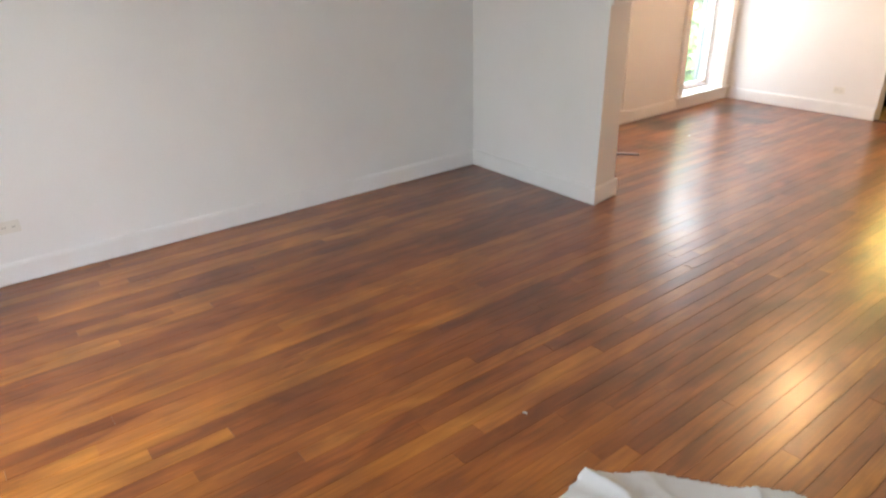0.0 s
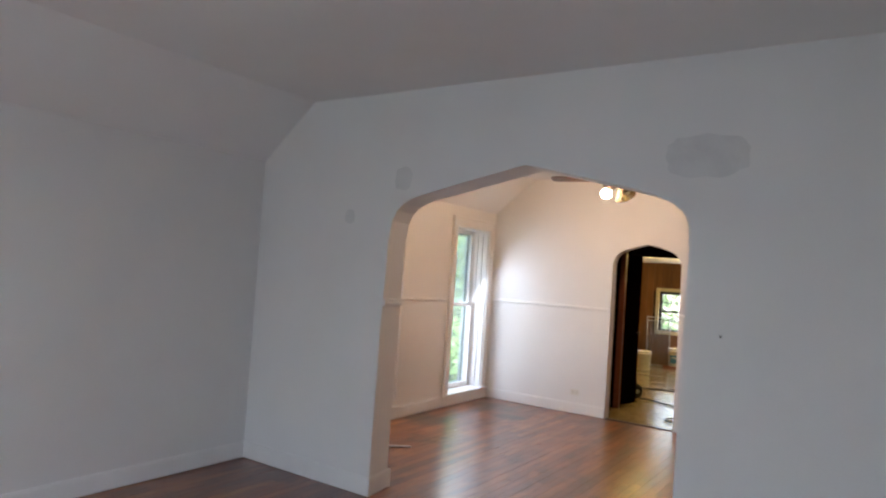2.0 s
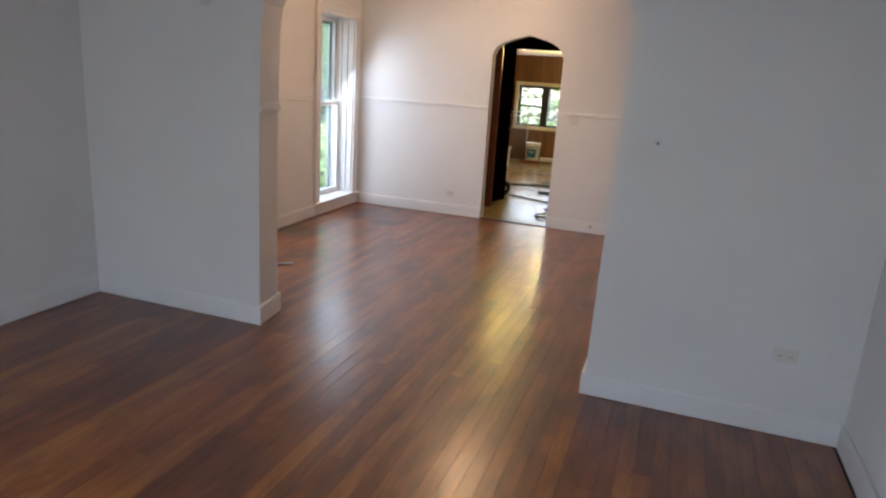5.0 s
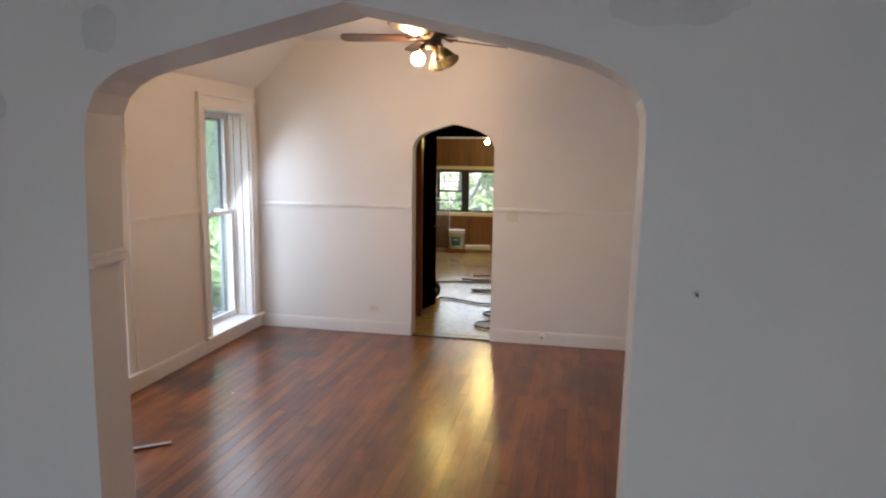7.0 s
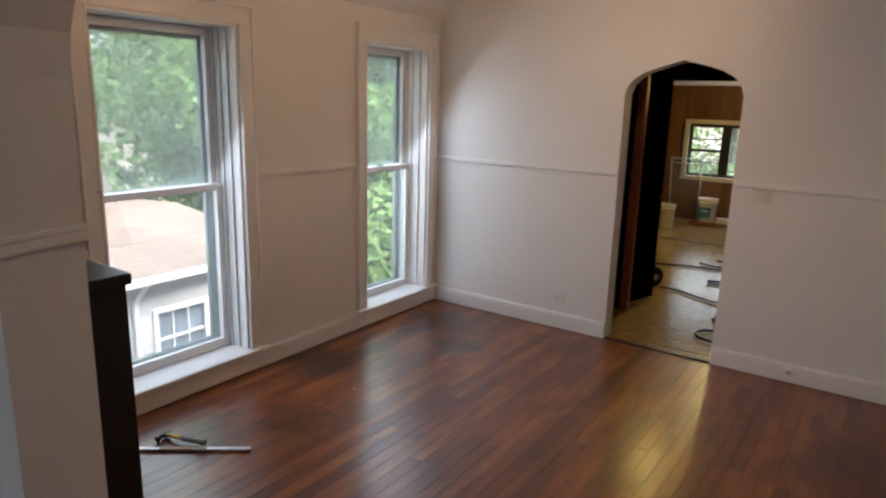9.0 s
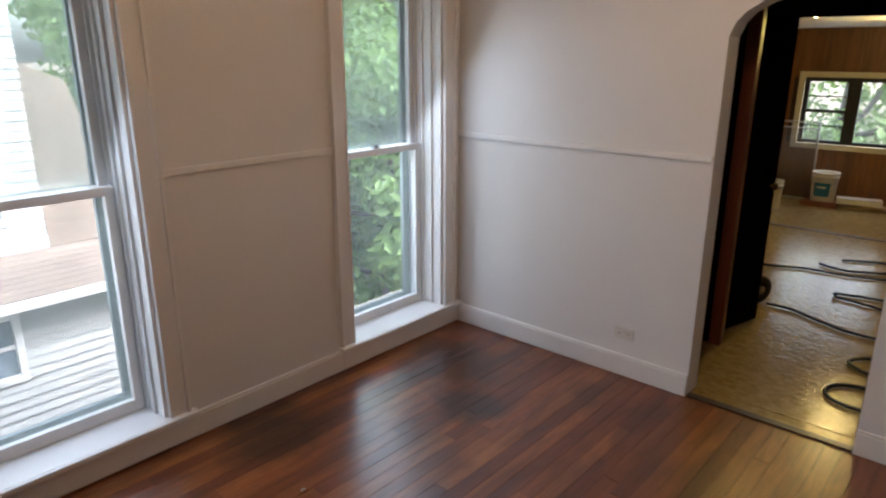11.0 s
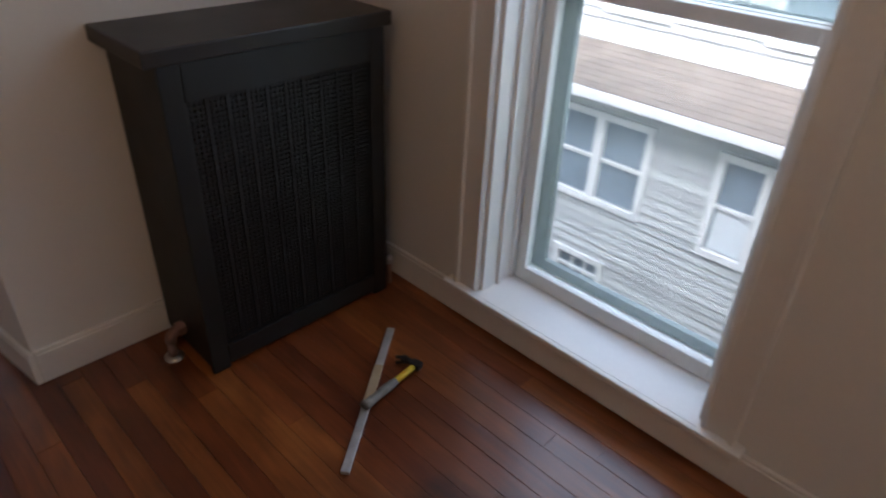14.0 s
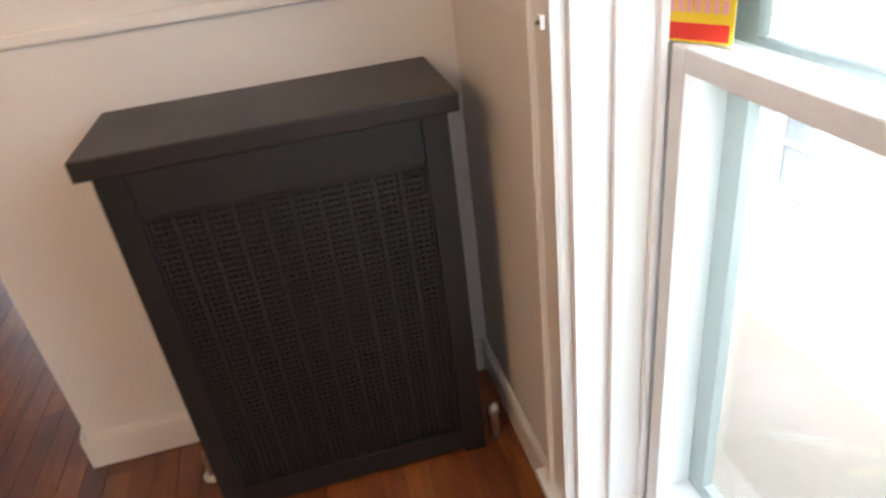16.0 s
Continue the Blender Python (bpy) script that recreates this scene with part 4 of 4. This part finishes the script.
def pail(place, label, mark):
    ob = thing("bucket", place, label, "bucket", group="buckets")
    prof = [(0.0, 0.0), (0.128, 0.0), (0.132, 0.008), (0.150, 0.30), (0.157, 0.302), (0.157, 0.315), (0.150, 0.318), (0.150, 0.345), (0.158, 0.347), (0.158, 0.362), (0.146, 0.364), (0.142, 0.34), (0.126, 0.012), (0.0, 0.012)]
    part("body", lathe(bmesh.new(), prof, 32), BUCKET, ob, smooth=True)
    bail = bmesh.new()
    tube(bail, [(0.16 * math.cos(a), -0.03 - 0.09 * math.sin(a), 0.31 - 0.13 * math.sin(a)) for a in [math.pi * k / 14 for k in range(15)]], 0.003, 6)
    part("handle", bail, STEEL, ob)
    if mark:
        bm = bmesh.new()
        n = 10
        for zone in ((0.07, 0.24),):
            cols = []
            for k in range(n + 1):
                a = radians(-90 - 38 + 76 * k / n)
                cols.append([bm.verts.new(((0.1335 + 0.058 * z) * math.cos(a), (0.1335 + 0.058 * z) * math.sin(a), z)) for z in zone])
            for p, q in zip(cols, cols[1:]):
                bm.faces.new((p[0], q[0], q[1], p[1]))
        lab = part("paper_label", bm, BLUE, ob, "blue printed label")
        mod = bmesh.new()
        part("label_bar", box(mod, -0.05, 0.05, -0.151, -0.147, 0.175, 0.195), PLATE, ob)
    return ob


ob = thing("floor_tray", pose(-0.36, 9.98, 0), "flat red-brown board tray under the bucket", "tray")
part("base", box(bmesh.new(), -0.20, 0.20, -0.18, 0.16, 0.0, 0.05, 0.006), REDBOX, ob)
part("rim", box(bmesh.new(), -0.205, 0.205, -0.186, -0.172, 0.0, 0.07, 0.004), REDBOX, ob)
pail(pose(-0.36, 9.98, 0.051), "white plastic bucket with blue label on a tray", True)
pail(pose(-0.80, 9.25, 0.0), "plain white plastic bucket on the vinyl floor", False)
ob = thing("window_screen", pose(-0.76, 10.17, 0, 8, 0, 0), "aluminium framed window screen leaning on the panelling", "screen")
bm = bmesh.new()
for a in ((-0.24, -0.22, 0, 1.02), (0.22, 0.24, 0, 1.02), (-0.22, 0.22, 0, 0.02), (-0.22, 0.22, 1.0, 1.02), (-0.22, 0.22, 0.93, 0.945)):
    box(bm, a[0], a[1], -0.008, 0.008, a[2], a[3], 0.002)
part("frame", bm, ALU, ob)
bm = bmesh.new()
for k in range(1, 40):
    box(bm, -0.22 + 0.011 * k - 0.0007, -0.22 + 0.011 * k + 0.0007, -0.001, 0.001, 0.02, 0.93)
for k in range(1, 84):
    box(bm, -0.22, 0.22, -0.0008, 0.0008, 0.02 + 0.0108 * k - 0.0007, 0.02 + 0.0108 * k + 0.0007)
part("mesh", bm, GREYGRIP, ob, "fine grey wire mesh")
for k, (w, d, z, a) in enumerate(((0.62, 0.20, 0.0, 6), (0.55, 0.16, 0.031, -5), (0.48, 0.18, 0.058, 12))):
    solid("plank_offcut", box(bmesh.new(), -w / 2, w / 2, -d / 2, d / 2, 0.0, 0.028 if k < 2 else 0.07, 0.004), TAN if k < 2 else BUCKET,
          "pale board offcut stacked on the kitchen floor", "board", group="board offcuts", m=pose(0.10 - 0.03 * k, 10.02 - 0.02 * k, z + 0.0, 0, 0, a))


def hose(points, label, r=0.011):
    pts, P = [], [Vector(p) for p in points]
    for k in range(len(P) - 1):
        a, b, c, d = P[max(k - 1, 0)], P[k], P[k + 1], P[min(k + 2, len(P) - 1)]
        for s in range(8):
            t = s / 8
            pts.append(0.5 * ((2 * b) + (c - a) * t + (2 * a - 5 * b + 4 * c - d) * t * t + (3 * b - a - 3 * c + d) * t ** 3))
    pts.append(P[-1])
    return solid("air_hose", tube(bmesh.new(), pts, r, 8), HOSE, label, "hose", group="hoses", smooth=True)


hose([(1.40, 4.55, 0.012), (1.0, 4.52, 0.012), (0.86, 4.62, 0.012), (0.92, 4.78, 0.012), (1.2, 4.84, 0.012), (1.4, 4.80, 0.02)], "dark rubber hose looped on the vinyl floor")
hose([(1.42, 5.12, 0.012), (1.05, 5.02, 0.012), (0.88, 5.12, 0.014), (0.98, 5.27, 0.012), (1.3, 5.30, 0.012)], "dark rubber hose loop beside the opening")
hose([(0.20, 5.82, 0.02), (0.36, 5.84, 0.012), (0.60, 5.72, 0.012), (0.86, 5.64, 0.012), (1.4, 5.68, 0.012), (1.9, 6.0, 0.012)], "long dark hose running across the kitchen floor")
hose([(0.55, 6.35, 0.012), (0.85, 6.28, 0.012), (1.2, 6.1, 0.012), (1.3, 6.4, 0.012), (0.9, 6.5, 0.012), (0.56, 6.44, 0.012), (0.55, 6.35, 0.03)], "coiled dark hose on the kitchen floor")
hose([(-0.6, 6.82, 0.012), (-0.15, 6.84, 0.012), (0.2, 6.97, 0.012), (0.55, 7.0, 0.012), (1.4, 7.3, 0.012)], "dark hose lying across the vinyl")
hose([(0.25, 7.2, 0.012), (0.5, 7.14, 0.012), (0.9, 7.4, 0.012), (0.7, 7.6, 0.012), (0.38, 7.45, 0.012)], "second dark hose loop further in")
solid("floor_seam_strip", box(bmesh.new(), KX0, KX1, 8.48, 8.53, -0.004, 0.004, 0.002), DARKWOOD, "dark metal seam strip across the vinyl", "trim", kind="structure")
ob = thing("compressor", pose(-0.02, 5.86, 0), "small black wheeled compressor behind the dark door", "compressor")
part("wheel", lathe(bmesh.new(), [(0.03, -0.03), (0.085, -0.03), (0.105, -0.018), (0.105, 0.018), (0.085, 0.03), (0.03, 0.03), (0.03, -0.03)], 26, pose(0.14, 0, 0.105, 90, 0, 60)), TYRE, ob, smooth=True)
part("hub", lathe(bmesh.new(), [(0.0, -0.034), (0.032, -0.032), (0.032, 0.032), (0.0, 0.034)], 16, pose(0.14, 0, 0.105, 90, 0, 60)), STEEL, ob, smooth=True)
part("tank", lathe(bmesh.new(), [(0.0, -0.24), (0.07, -0.225), (0.11, -0.18), (0.11, 0.18), (0.07, 0.225), (0.0, 0.24)], 24, pose(-0.10, 0.02, 0.20, 0, 90)), BLACK, ob, smooth=True)
part("foot", one_box(-0.30, -0.26, -0.06, 0.10, 0.0, 0.12), BLACK, ob)


def ceiling_lamp(place, radius, label):
    ob = thing("ceiling_lamp", pose(*place), label, "lamp", group="kitchen lamps")
    bm = bmesh.new()
    bmesh.ops.create_uvsphere(bm, u_segments=18, v_segments=10, radius=radius)
    bulb = part("bulb", bm, KGLOW, ob, smooth=True)
    bulb.visible_shadow = False
    drop = KZ - place[2]
    part("socket", lathe(bmesh.new(), [(0.022, radius * 0.7), (0.03, drop * 0.5), (0.055, drop * 0.8), (0.06, drop), (0.0, drop)], 20), PLATE, ob, smooth=True)
    return ob


ceiling_lamp(KITCHEN_BULB, 0.034, "bare glowing bulb in a porcelain ceiling socket")
ceiling_lamp(NEAR_BULB, 0.036, "glowing yellow globe lamp under the kitchen ceiling")


# ---- outside: ground, neighbouring house, trees ----
GZ = -3.35
bm = bmesh.new()
bmesh.ops.create_grid(bm, x_segments=60, y_segments=60, size=400)
for v in bm.verts:
    v.co.z = GZ
solid("ground", bm, GRASS, "patchy lawn and bare earth around the houses", "ground", kind="structure")
solid("road", one_box(-60, 60, -22, -15, GZ - 0.05, GZ + 0.02), ASPHALT, "grey asphalt street", "road", kind="structure")

NX = -5.5


def lap_siding(bm, y0, y1, z0, z1, x, holes=(), step=0.1):
    """Lapped boards facing +x, cut round the openings (ya, yb, za, zb)."""
    z = z0
    while z < z1 - 0.001:
        top = min(z + step, z1)
        cuts = sorted((a, b) for a, b, c, d in holes if c < top - 0.05 and d > z + 0.05)
        at = y0
        for a, b in cuts + [(y1, y1)]:
            if a > at + 0.01:
                v = [bm.verts.new(p) for p in ((x + 0.024, at, z), (x + 0.024, a, z), (x + 0.002, a, top), (x + 0.002, at, top), (x - 0.01, at, z), (x - 0.01, a, z))]
                bm.faces.new((v[0], v[1], v[2], v[3]))
                bm.faces.new((v[4], v[5], v[1], v[0]))
            at = max(at, b)
        z = top


def house_window(parent, y0, y1, z0, z1, x, blind=0.0, double=False, grid=False):
    win = new("window")
    win.parent = parent
    f = 0.07
    bm = bmesh.new()
    for a in ((y0 - f, y0, z0 - f, z1 + f), (y1, y1 + f, z0 - f, z1 + f), (y0, y1, z1, z1 + f), (y0, y1, z0 - f, z0)):
        box(bm, x - 0.01, x + 0.045, *a, 0.004)
    part("frame", bm, HTRIM, win)
    mids = [(y0, y1)] if not double else [(y0, (y0 + y1) / 2 - 0.05), ((y0 + y1) / 2 + 0.05, y1)]
    if double:
        part("mullion", box(bmesh.new(), x - 0.01, x + 0.04, (y0 + y1) / 2 - 0.05, (y0 + y1) / 2 + 0.05, z0, z1), HTRIM, win)
    for a, b in mids:
        part("pane", one_box(x - 0.03, x - 0.02, a, b, z0, z1), FARGLASS, win)
        zm = (z0 + z1) / 2
        part("meeting_rail", one_box(x - 0.018, x + 0.012, a, b, zm - 0.018, zm + 0.018), HTRIM, win)
        if blind:
            part("blind", one_box(x - 0.019, x - 0.012, a + 0.02, b - 0.02, (z0 + 0.01) if blind < 0 else zm + 0.02, (zm - 0.02) if blind < 0 else z1 - 0.01), BLIND, win)
        if grid:
            for k in (1, 2):
                y = a + (b - a) * k / 3
                part("muntin", one_box(x - 0.016, x + 0.006, y - 0.01, y + 0.01, z0, z1), HTRIM, win)
    return win


house = thing("neighbour_house", pose(0, 0, 0), "pale grey vinyl-sided two-storey house with brown shingles", "house")
LOWER = [(0.30, 0.78, -1.72, -0.68), (-1.55, -0.37, -1.67, -0.67), (1.83, 2.40, -1.25, -0.55), (-1.29, -0.65, -2.80, -2.34), (-3.9, -2.8, -1.70, -0.68), (3.70, 4.50, -1.75, -0.90)]
UPPER = [(0.20, 0.97, 0.16, 1.50), (1.88, 2.64, 0.16, 1.50), (-1.5, -0.72, 0.16, 1.50), (-3.3, -2.5, 0.16, 1.50)]
EAVE, END = -0.375, 5.4
bm = bmesh.new()
lap_siding(bm, -9.0, END, GZ + 0.4, EAVE - 0.06, NX, LOWER)
part("wall", bm, SIDING, house, "pale grey lapped siding")
part("core", one_box(NX - 6.0, NX - 0.06, -9.0, END - 0.02, GZ, EAVE - 0.07), SIDING, house)
part("foundation", one_box(NX - 0.06, NX + 0.012, -9.0, END, GZ, GZ + 0.4), PATCH, house)
UX, BASE, TURN = NX - 0.60, -0.14, 2.95
bm = bmesh.new()
lap_siding(bm, -9.0, TURN, BASE + 0.12, 3.4, UX, UPPER)
part("upper_wall", bm, SIDING, house, "pale grey lapped siding")
part("upper_core", one_box(UX - 5.0, UX - 0.06, -9.0, TURN - 0.01, BASE - 0.2, 3.4), SIDING, house)
part("upper_trim", box(bmesh.new(), UX, UX + 0.04, -9.0, TURN, BASE, BASE + 0.12), HTRIM, house)
part("gutter", box(bmesh.new(), NX + 0.02, NX + 0.30, -9.0, END + 0.1, EAVE - 0.10, EAVE - 0.005, 0.012), HTRIM, house, "white gutter along the eave")
# shingle courses between the storeys
courses = bmesh.new()
n = 9
for k in range(n):
    xa, xb = NX + 0.27 - 0.90 * k / n, NX + 0.27 - 0.90 * (k + 1) / n
    za, zb = EAVE + 0.235 * k / n, EAVE + 0.235 * (k + 1) / n
    y = -9.0
    r = random.Random(90 + k)
    while y < END + 0.1:
        e = min(y + r.choice((0.3, 0.45, 0.6)), END + 0.1)
        v = [courses.verts.new(p) for p in ((xa, y, za + 0.008), (xa, e, za + 0.008), (xb, e, zb + 0.004), (xb, y, zb + 0.004), (xa, y, za), (xa, e, za))]
        courses.faces.new((v[0], v[1], v[2], v[3]))
        courses.faces.new((v[4], v[5], v[1], v[0]))
        y = e
part("roof", courses, SHINGLE, house, "brown asphalt shingles")
SHINGLE.node_tree.nodes["Principled BSDF"].inputs["Specular IOR Level"].default_value = 0.1
bm = bmesh.new()
front = [bm.verts.new(p) for p in ((UX + 0.03, TURN + 0.01, BASE), (UX + 0.03, 3.86, BASE), (UX - 0.18, 3.42, 1.55), (UX - 0.18, TURN + 0.01, 1.75))]
rear = [bm.verts.new(p) for p in ((UX - 2.5, TURN + 0.01, BASE), (UX - 2.5, 3.86, BASE), (UX - 1.6, 3.42, 1.55), (UX - 1.6, TURN + 0.01, 1.75))]
bm.faces.new(front)
bm.faces.new(list(reversed(rear)))
for k in range(4):
    bm.faces.new((front[(k + 1) % 4], front[k], rear[k], rear[(k + 1) % 4]))
part("hip_roof", bm, SHINGLE, house)
bm = bmesh.new()
prism(bm, [(UX + 0.02, BASE), (UX - 1.5, BASE + 0.19), (UX - 4.5, BASE)], 3.86, END + 0.1)
part("low_roof", bm, SHINGLE, house)
part("main_roof", prism(bmesh.new(), [(UX + 0.35, 3.4), (UX - 2.5, 5.2), (UX - 5.4, 3.4)], -9.3, TURN + 0.3), SHINGLE, house)
part("downspout", tube(bmesh.new(), [(NX + 0.16, 3.62, EAVE - 0.07), (NX + 0.10, 3.55, EAVE - 0.22), (NX + 0.05, 3.46, EAVE - 0.38), (NX + 0.05, 3.45, GZ + 0.1)], 0.035, 8), HTRIM, house)
for k, (a, b, c, d) in enumerate(LOWER):
    house_window(house, a + 0.06, b - 0.06, c + 0.06, d - 0.06, NX, blind=(-1 if k == 0 else 0), double=k in (1, 4), grid=k in (3, 5))
for k, (a, b, c, d) in enumerate(UPPER):
    house_window(house, a + 0.06, b - 0.06, c + 0.06, d - 0.06, UX, blind=1)


def picket_fence(x0, y0, x1, y1, high, label, paint=None):
    paint = paint or HTRIM
    ob = thing("picket_fence", pose(x0, y0, GZ, 0, 0, math.degrees(math.atan2(y1 - y0, x1 - x0))), label, "fence")
    L = math.hypot(x1 - x0, y1 - y0)
    for z in (0.25, high - 0.12):
        part("rail", one_box(0, L, 0.0, 0.04, z, z + 0.08), paint, ob)
    n = int(L / 1.8)
    for k in range(n + 1):
        bm = one_box(L * k / n - 0.05, L * k / n + 0.05, -0.035, 0.065, 0, high + 0.08)
        lathe(bm, [(0.075, high + 0.08), (0.075, high + 0.10), (0.0, high + 0.16)], 4, pose(L * k / n, 0.015, 0, 0, 0, 45))
        part("post", bm, paint, ob)
    me = None
    k = 0.12
    while k < L:
        if me is None:
            me = mesh_of("picket", one_box(-0.022, 0.022, -0.012, 0.0, 0.08, high - 0.02), paint)
        p = new("picket", me)
        p.parent = ob
        p.location = (k, -0.001, 0)
        k += 0.095
    return ob


picket_fence(-5.4, 5.6, -5.4, 12.3, 1.68, "weathered beige wooden picket fence at the end of the yard", FENCE)
picket_fence(-3.7, -4.6, -1.9, -4.6, 1.2, "low white fence between the houses")


def tree(x, y, high, spread, seed, leaves=9000, low=0.35, label="leafy green deciduous tree with a broad crown"):
    r = random.Random(seed)
    ob = thing("tree", pose(x, y, GZ), label, "tree", group="garden trees")
    trunk = bmesh.new()
    base = 0.03 * high
    tube(trunk, [(0, 0, -0.1), (0.03, 0, high * 0.2), (-0.05, 0.04, high * 0.45), (0.02, 0, high * 0.8)], base, 10)
    for v in trunk.verts:
        s = max(0.15, 1.15 - v.co.z / high * 1.1)
        v.co.x *= s
        v.co.y *= s
    tips = []
    for k in range(11):
        a, z = r.uniform(0, 6.28), high * r.uniform(low, 0.8)
        reach = spread * r.uniform(0.5, 0.85)
        end = Vector((math.cos(a) * reach, math.sin(a) * reach, z + r.uniform(0.1, 0.3) * high * 0.6))
        mid = end * 0.5 + Vector((0, 0, z * 0.45))
        tube(trunk, [(0, 0, z), mid, end], base * 0.28, 6)
        tips.append(end)
    part("trunk", trunk, BARK, ob, "brown bark trunk with limbs")
    verts, faces = [], []
    centres = []
    for k in range(46):
        q = Vector((r.gauss(0, 1), r.gauss(0, 1), r.gauss(0, 1))).normalized() * r.uniform(0.45, 1.0)
        centres.append((Vector((q.x * spread, q.y * spread, high * (low + (1 - low) * 0.5) + q.z * high * (1 - low) * 0.55)), r.uniform(0.16, 0.32) * spread))
    centres += [(t, 0.25 * spread) for t in tips]
    for k in range(leaves):
        c, rad = r.choice(centres)
        q = Vector((r.gauss(0, 1), r.gauss(0, 1), r.gauss(0, 0.8)))
        q = q.normalized() * rad * r.uniform(0.55, 1.05)
        p = c + q
        n_ = (q.normalized() + Vector((r.uniform(-0.8, 0.8), r.uniform(-0.8, 0.8), r.uniform(-0.2, 1.0)))).normalized()
        u = n_.orthogonal().normalized()
        w_ = n_.cross(u)
        t = r.uniform(0, 6.28)
        u, w_ = u * math.cos(t) + w_ * math.sin(t), w_ * math.cos(t) - u * math.sin(t)
        s = r.uniform(0.07, 0.15)
        k0 = len(verts)
        verts += [p - u * s, p + w_ * s * 0.55 + n_ * s * 0.12, p + u * s, p - w_ * s * 0.55 + n_ * s * 0.12]
        faces.append((k0, k0 + 1, k0 + 2, k0 + 3))
    me = bpy.data.meshes.new("crown")
    me.from_pydata([tuple(v) for v in verts], [], faces)
    me.materials.append(LEAF)
    cr = new("crown", me)
    cr.parent = ob
    tagged(cr, "dense crown of small green leaves")
    return ob


for k, (x, y, h, s, n) in enumerate(((-7.6, 9.4, 5.6, 2.5, 20000), (-9.8, 10.4, 6.0, 2.8, 14000), (-4.3, 12.6, 5.0, 2.3, 16000), (-8.6, 13.6, 10.0, 4.0, 26000), (-12.5, 9.0, 11.5, 4.6, 26000), (-4.4, 14.6, 8.5, 3.2, 14000), (-16.0, 16.0, 13.5, 6.0, 26000), (-9.8, 20.0, 14.0, 6.0, 24000),
                                     (-1.6, 17.5, 8.5, 3.6, 12000), (2.2, 19.0, 8.0, 3.5, 9000),
                                     (3.2, -9.6, 2.3, 1.5, 9000), (0.2, -10.5, 2.0, 1.4, 8000), (9.5, -28, 7.0, 3.5, 9000), (-1.0, -30.0, 7.5, 4.0, 9000), (4.0, -29.0, 6.5, 3.6, 9000), (-8.0, -28.0, 7.0, 3.6, 8000))):
    tree(x, y, h, s, 100 + k, n, low=0.05 if k < 3 else 0.14 if k < 10 else 0.1)


def parked_car(place, mat, label):
    ob = thing("parked_car", place, label, "car")
    bm = prism(bmesh.new(), [(-2.1, 0.35), (2.1, 0.35), (2.15, 0.75), (1.3, 0.92), (0.75, 1.40), (-1.1, 1.42), (-1.75, 0.98), (-2.15, 0.88)], -0.85, 0.85)
    bmesh.ops.bevel(bm, geom=bm.edges[:], offset=0.06, segments=2, affect="EDGES")
    part("body", bm, mat, ob)
    for s in (-1, 1):
        part("side_window", prism(bmesh.new(), [(-1.45, 0.98), (1.05, 0.98), (0.65, 1.32), (-1.0, 1.34)], s * 0.853 - 0.01, s * 0.853 + 0.01), FARGLASS, ob)
        for x in (-1.35, 1.35):
            w = part("wheel", rod(bmesh.new(), (x, s * 0.72, 0.32), (x, s * 0.90, 0.32), 0.32, seg=20), TYRE, ob)
            part("rim", rod(bmesh.new(), (x, s * 0.90, 0.32), (x, s * 0.91, 0.32), 0.19, seg=16), STEEL, w)
    return ob


parked_car(pose(3.6, -16.4, GZ + 0.02, 0, 0, 4), CARBLUE, "grey-blue car parked along the street")


# ---- floor boards, last ----
floor = thing("floor", pose(0, 0, 0), "varnished red-brown oak strip floor with dark stains", "floor", kind="structure")
BW = 0.0762
rng = random.Random(7)
shared = {}
far = bmesh.new()


def board_mesh(length):
    key = round(length, 2)
    if key not in shared:
        bm = bmesh.new()
        w, h, g = BW / 2 - 0.0004, 0.0, 0.0009
        low = [(-w, -0.018), (w, -0.018), (w, h - g), (w - g, h), (-w + g, h), (-w, h - g)]
        prism(bm, low, -key / 2 + 0.0005, key / 2 - 0.0005)
        shared[key] = mesh_of("board", bm, BOARD)
    return shared[key]


row, x = 0, LX + BW / 2 - 0.02
while x < RX:
    y = BY - rng.uniform(0.0, 1.6)
    while y < FY + 0.02:
        length = round(rng.uniform(1.0, 2.5) / 0.1) * 0.1
        end = y + length
        lo_, hi_ = max(y, BY), min(end, FY + 0.02)
        if hi_ - lo_ > 0.05:
            mid = Matrix.Translation((x, (lo_ + hi_) / 2, rng.uniform(-0.0005, 0.0005)))
            size = round(hi_ - lo_, 2)
            if x < 2.75:
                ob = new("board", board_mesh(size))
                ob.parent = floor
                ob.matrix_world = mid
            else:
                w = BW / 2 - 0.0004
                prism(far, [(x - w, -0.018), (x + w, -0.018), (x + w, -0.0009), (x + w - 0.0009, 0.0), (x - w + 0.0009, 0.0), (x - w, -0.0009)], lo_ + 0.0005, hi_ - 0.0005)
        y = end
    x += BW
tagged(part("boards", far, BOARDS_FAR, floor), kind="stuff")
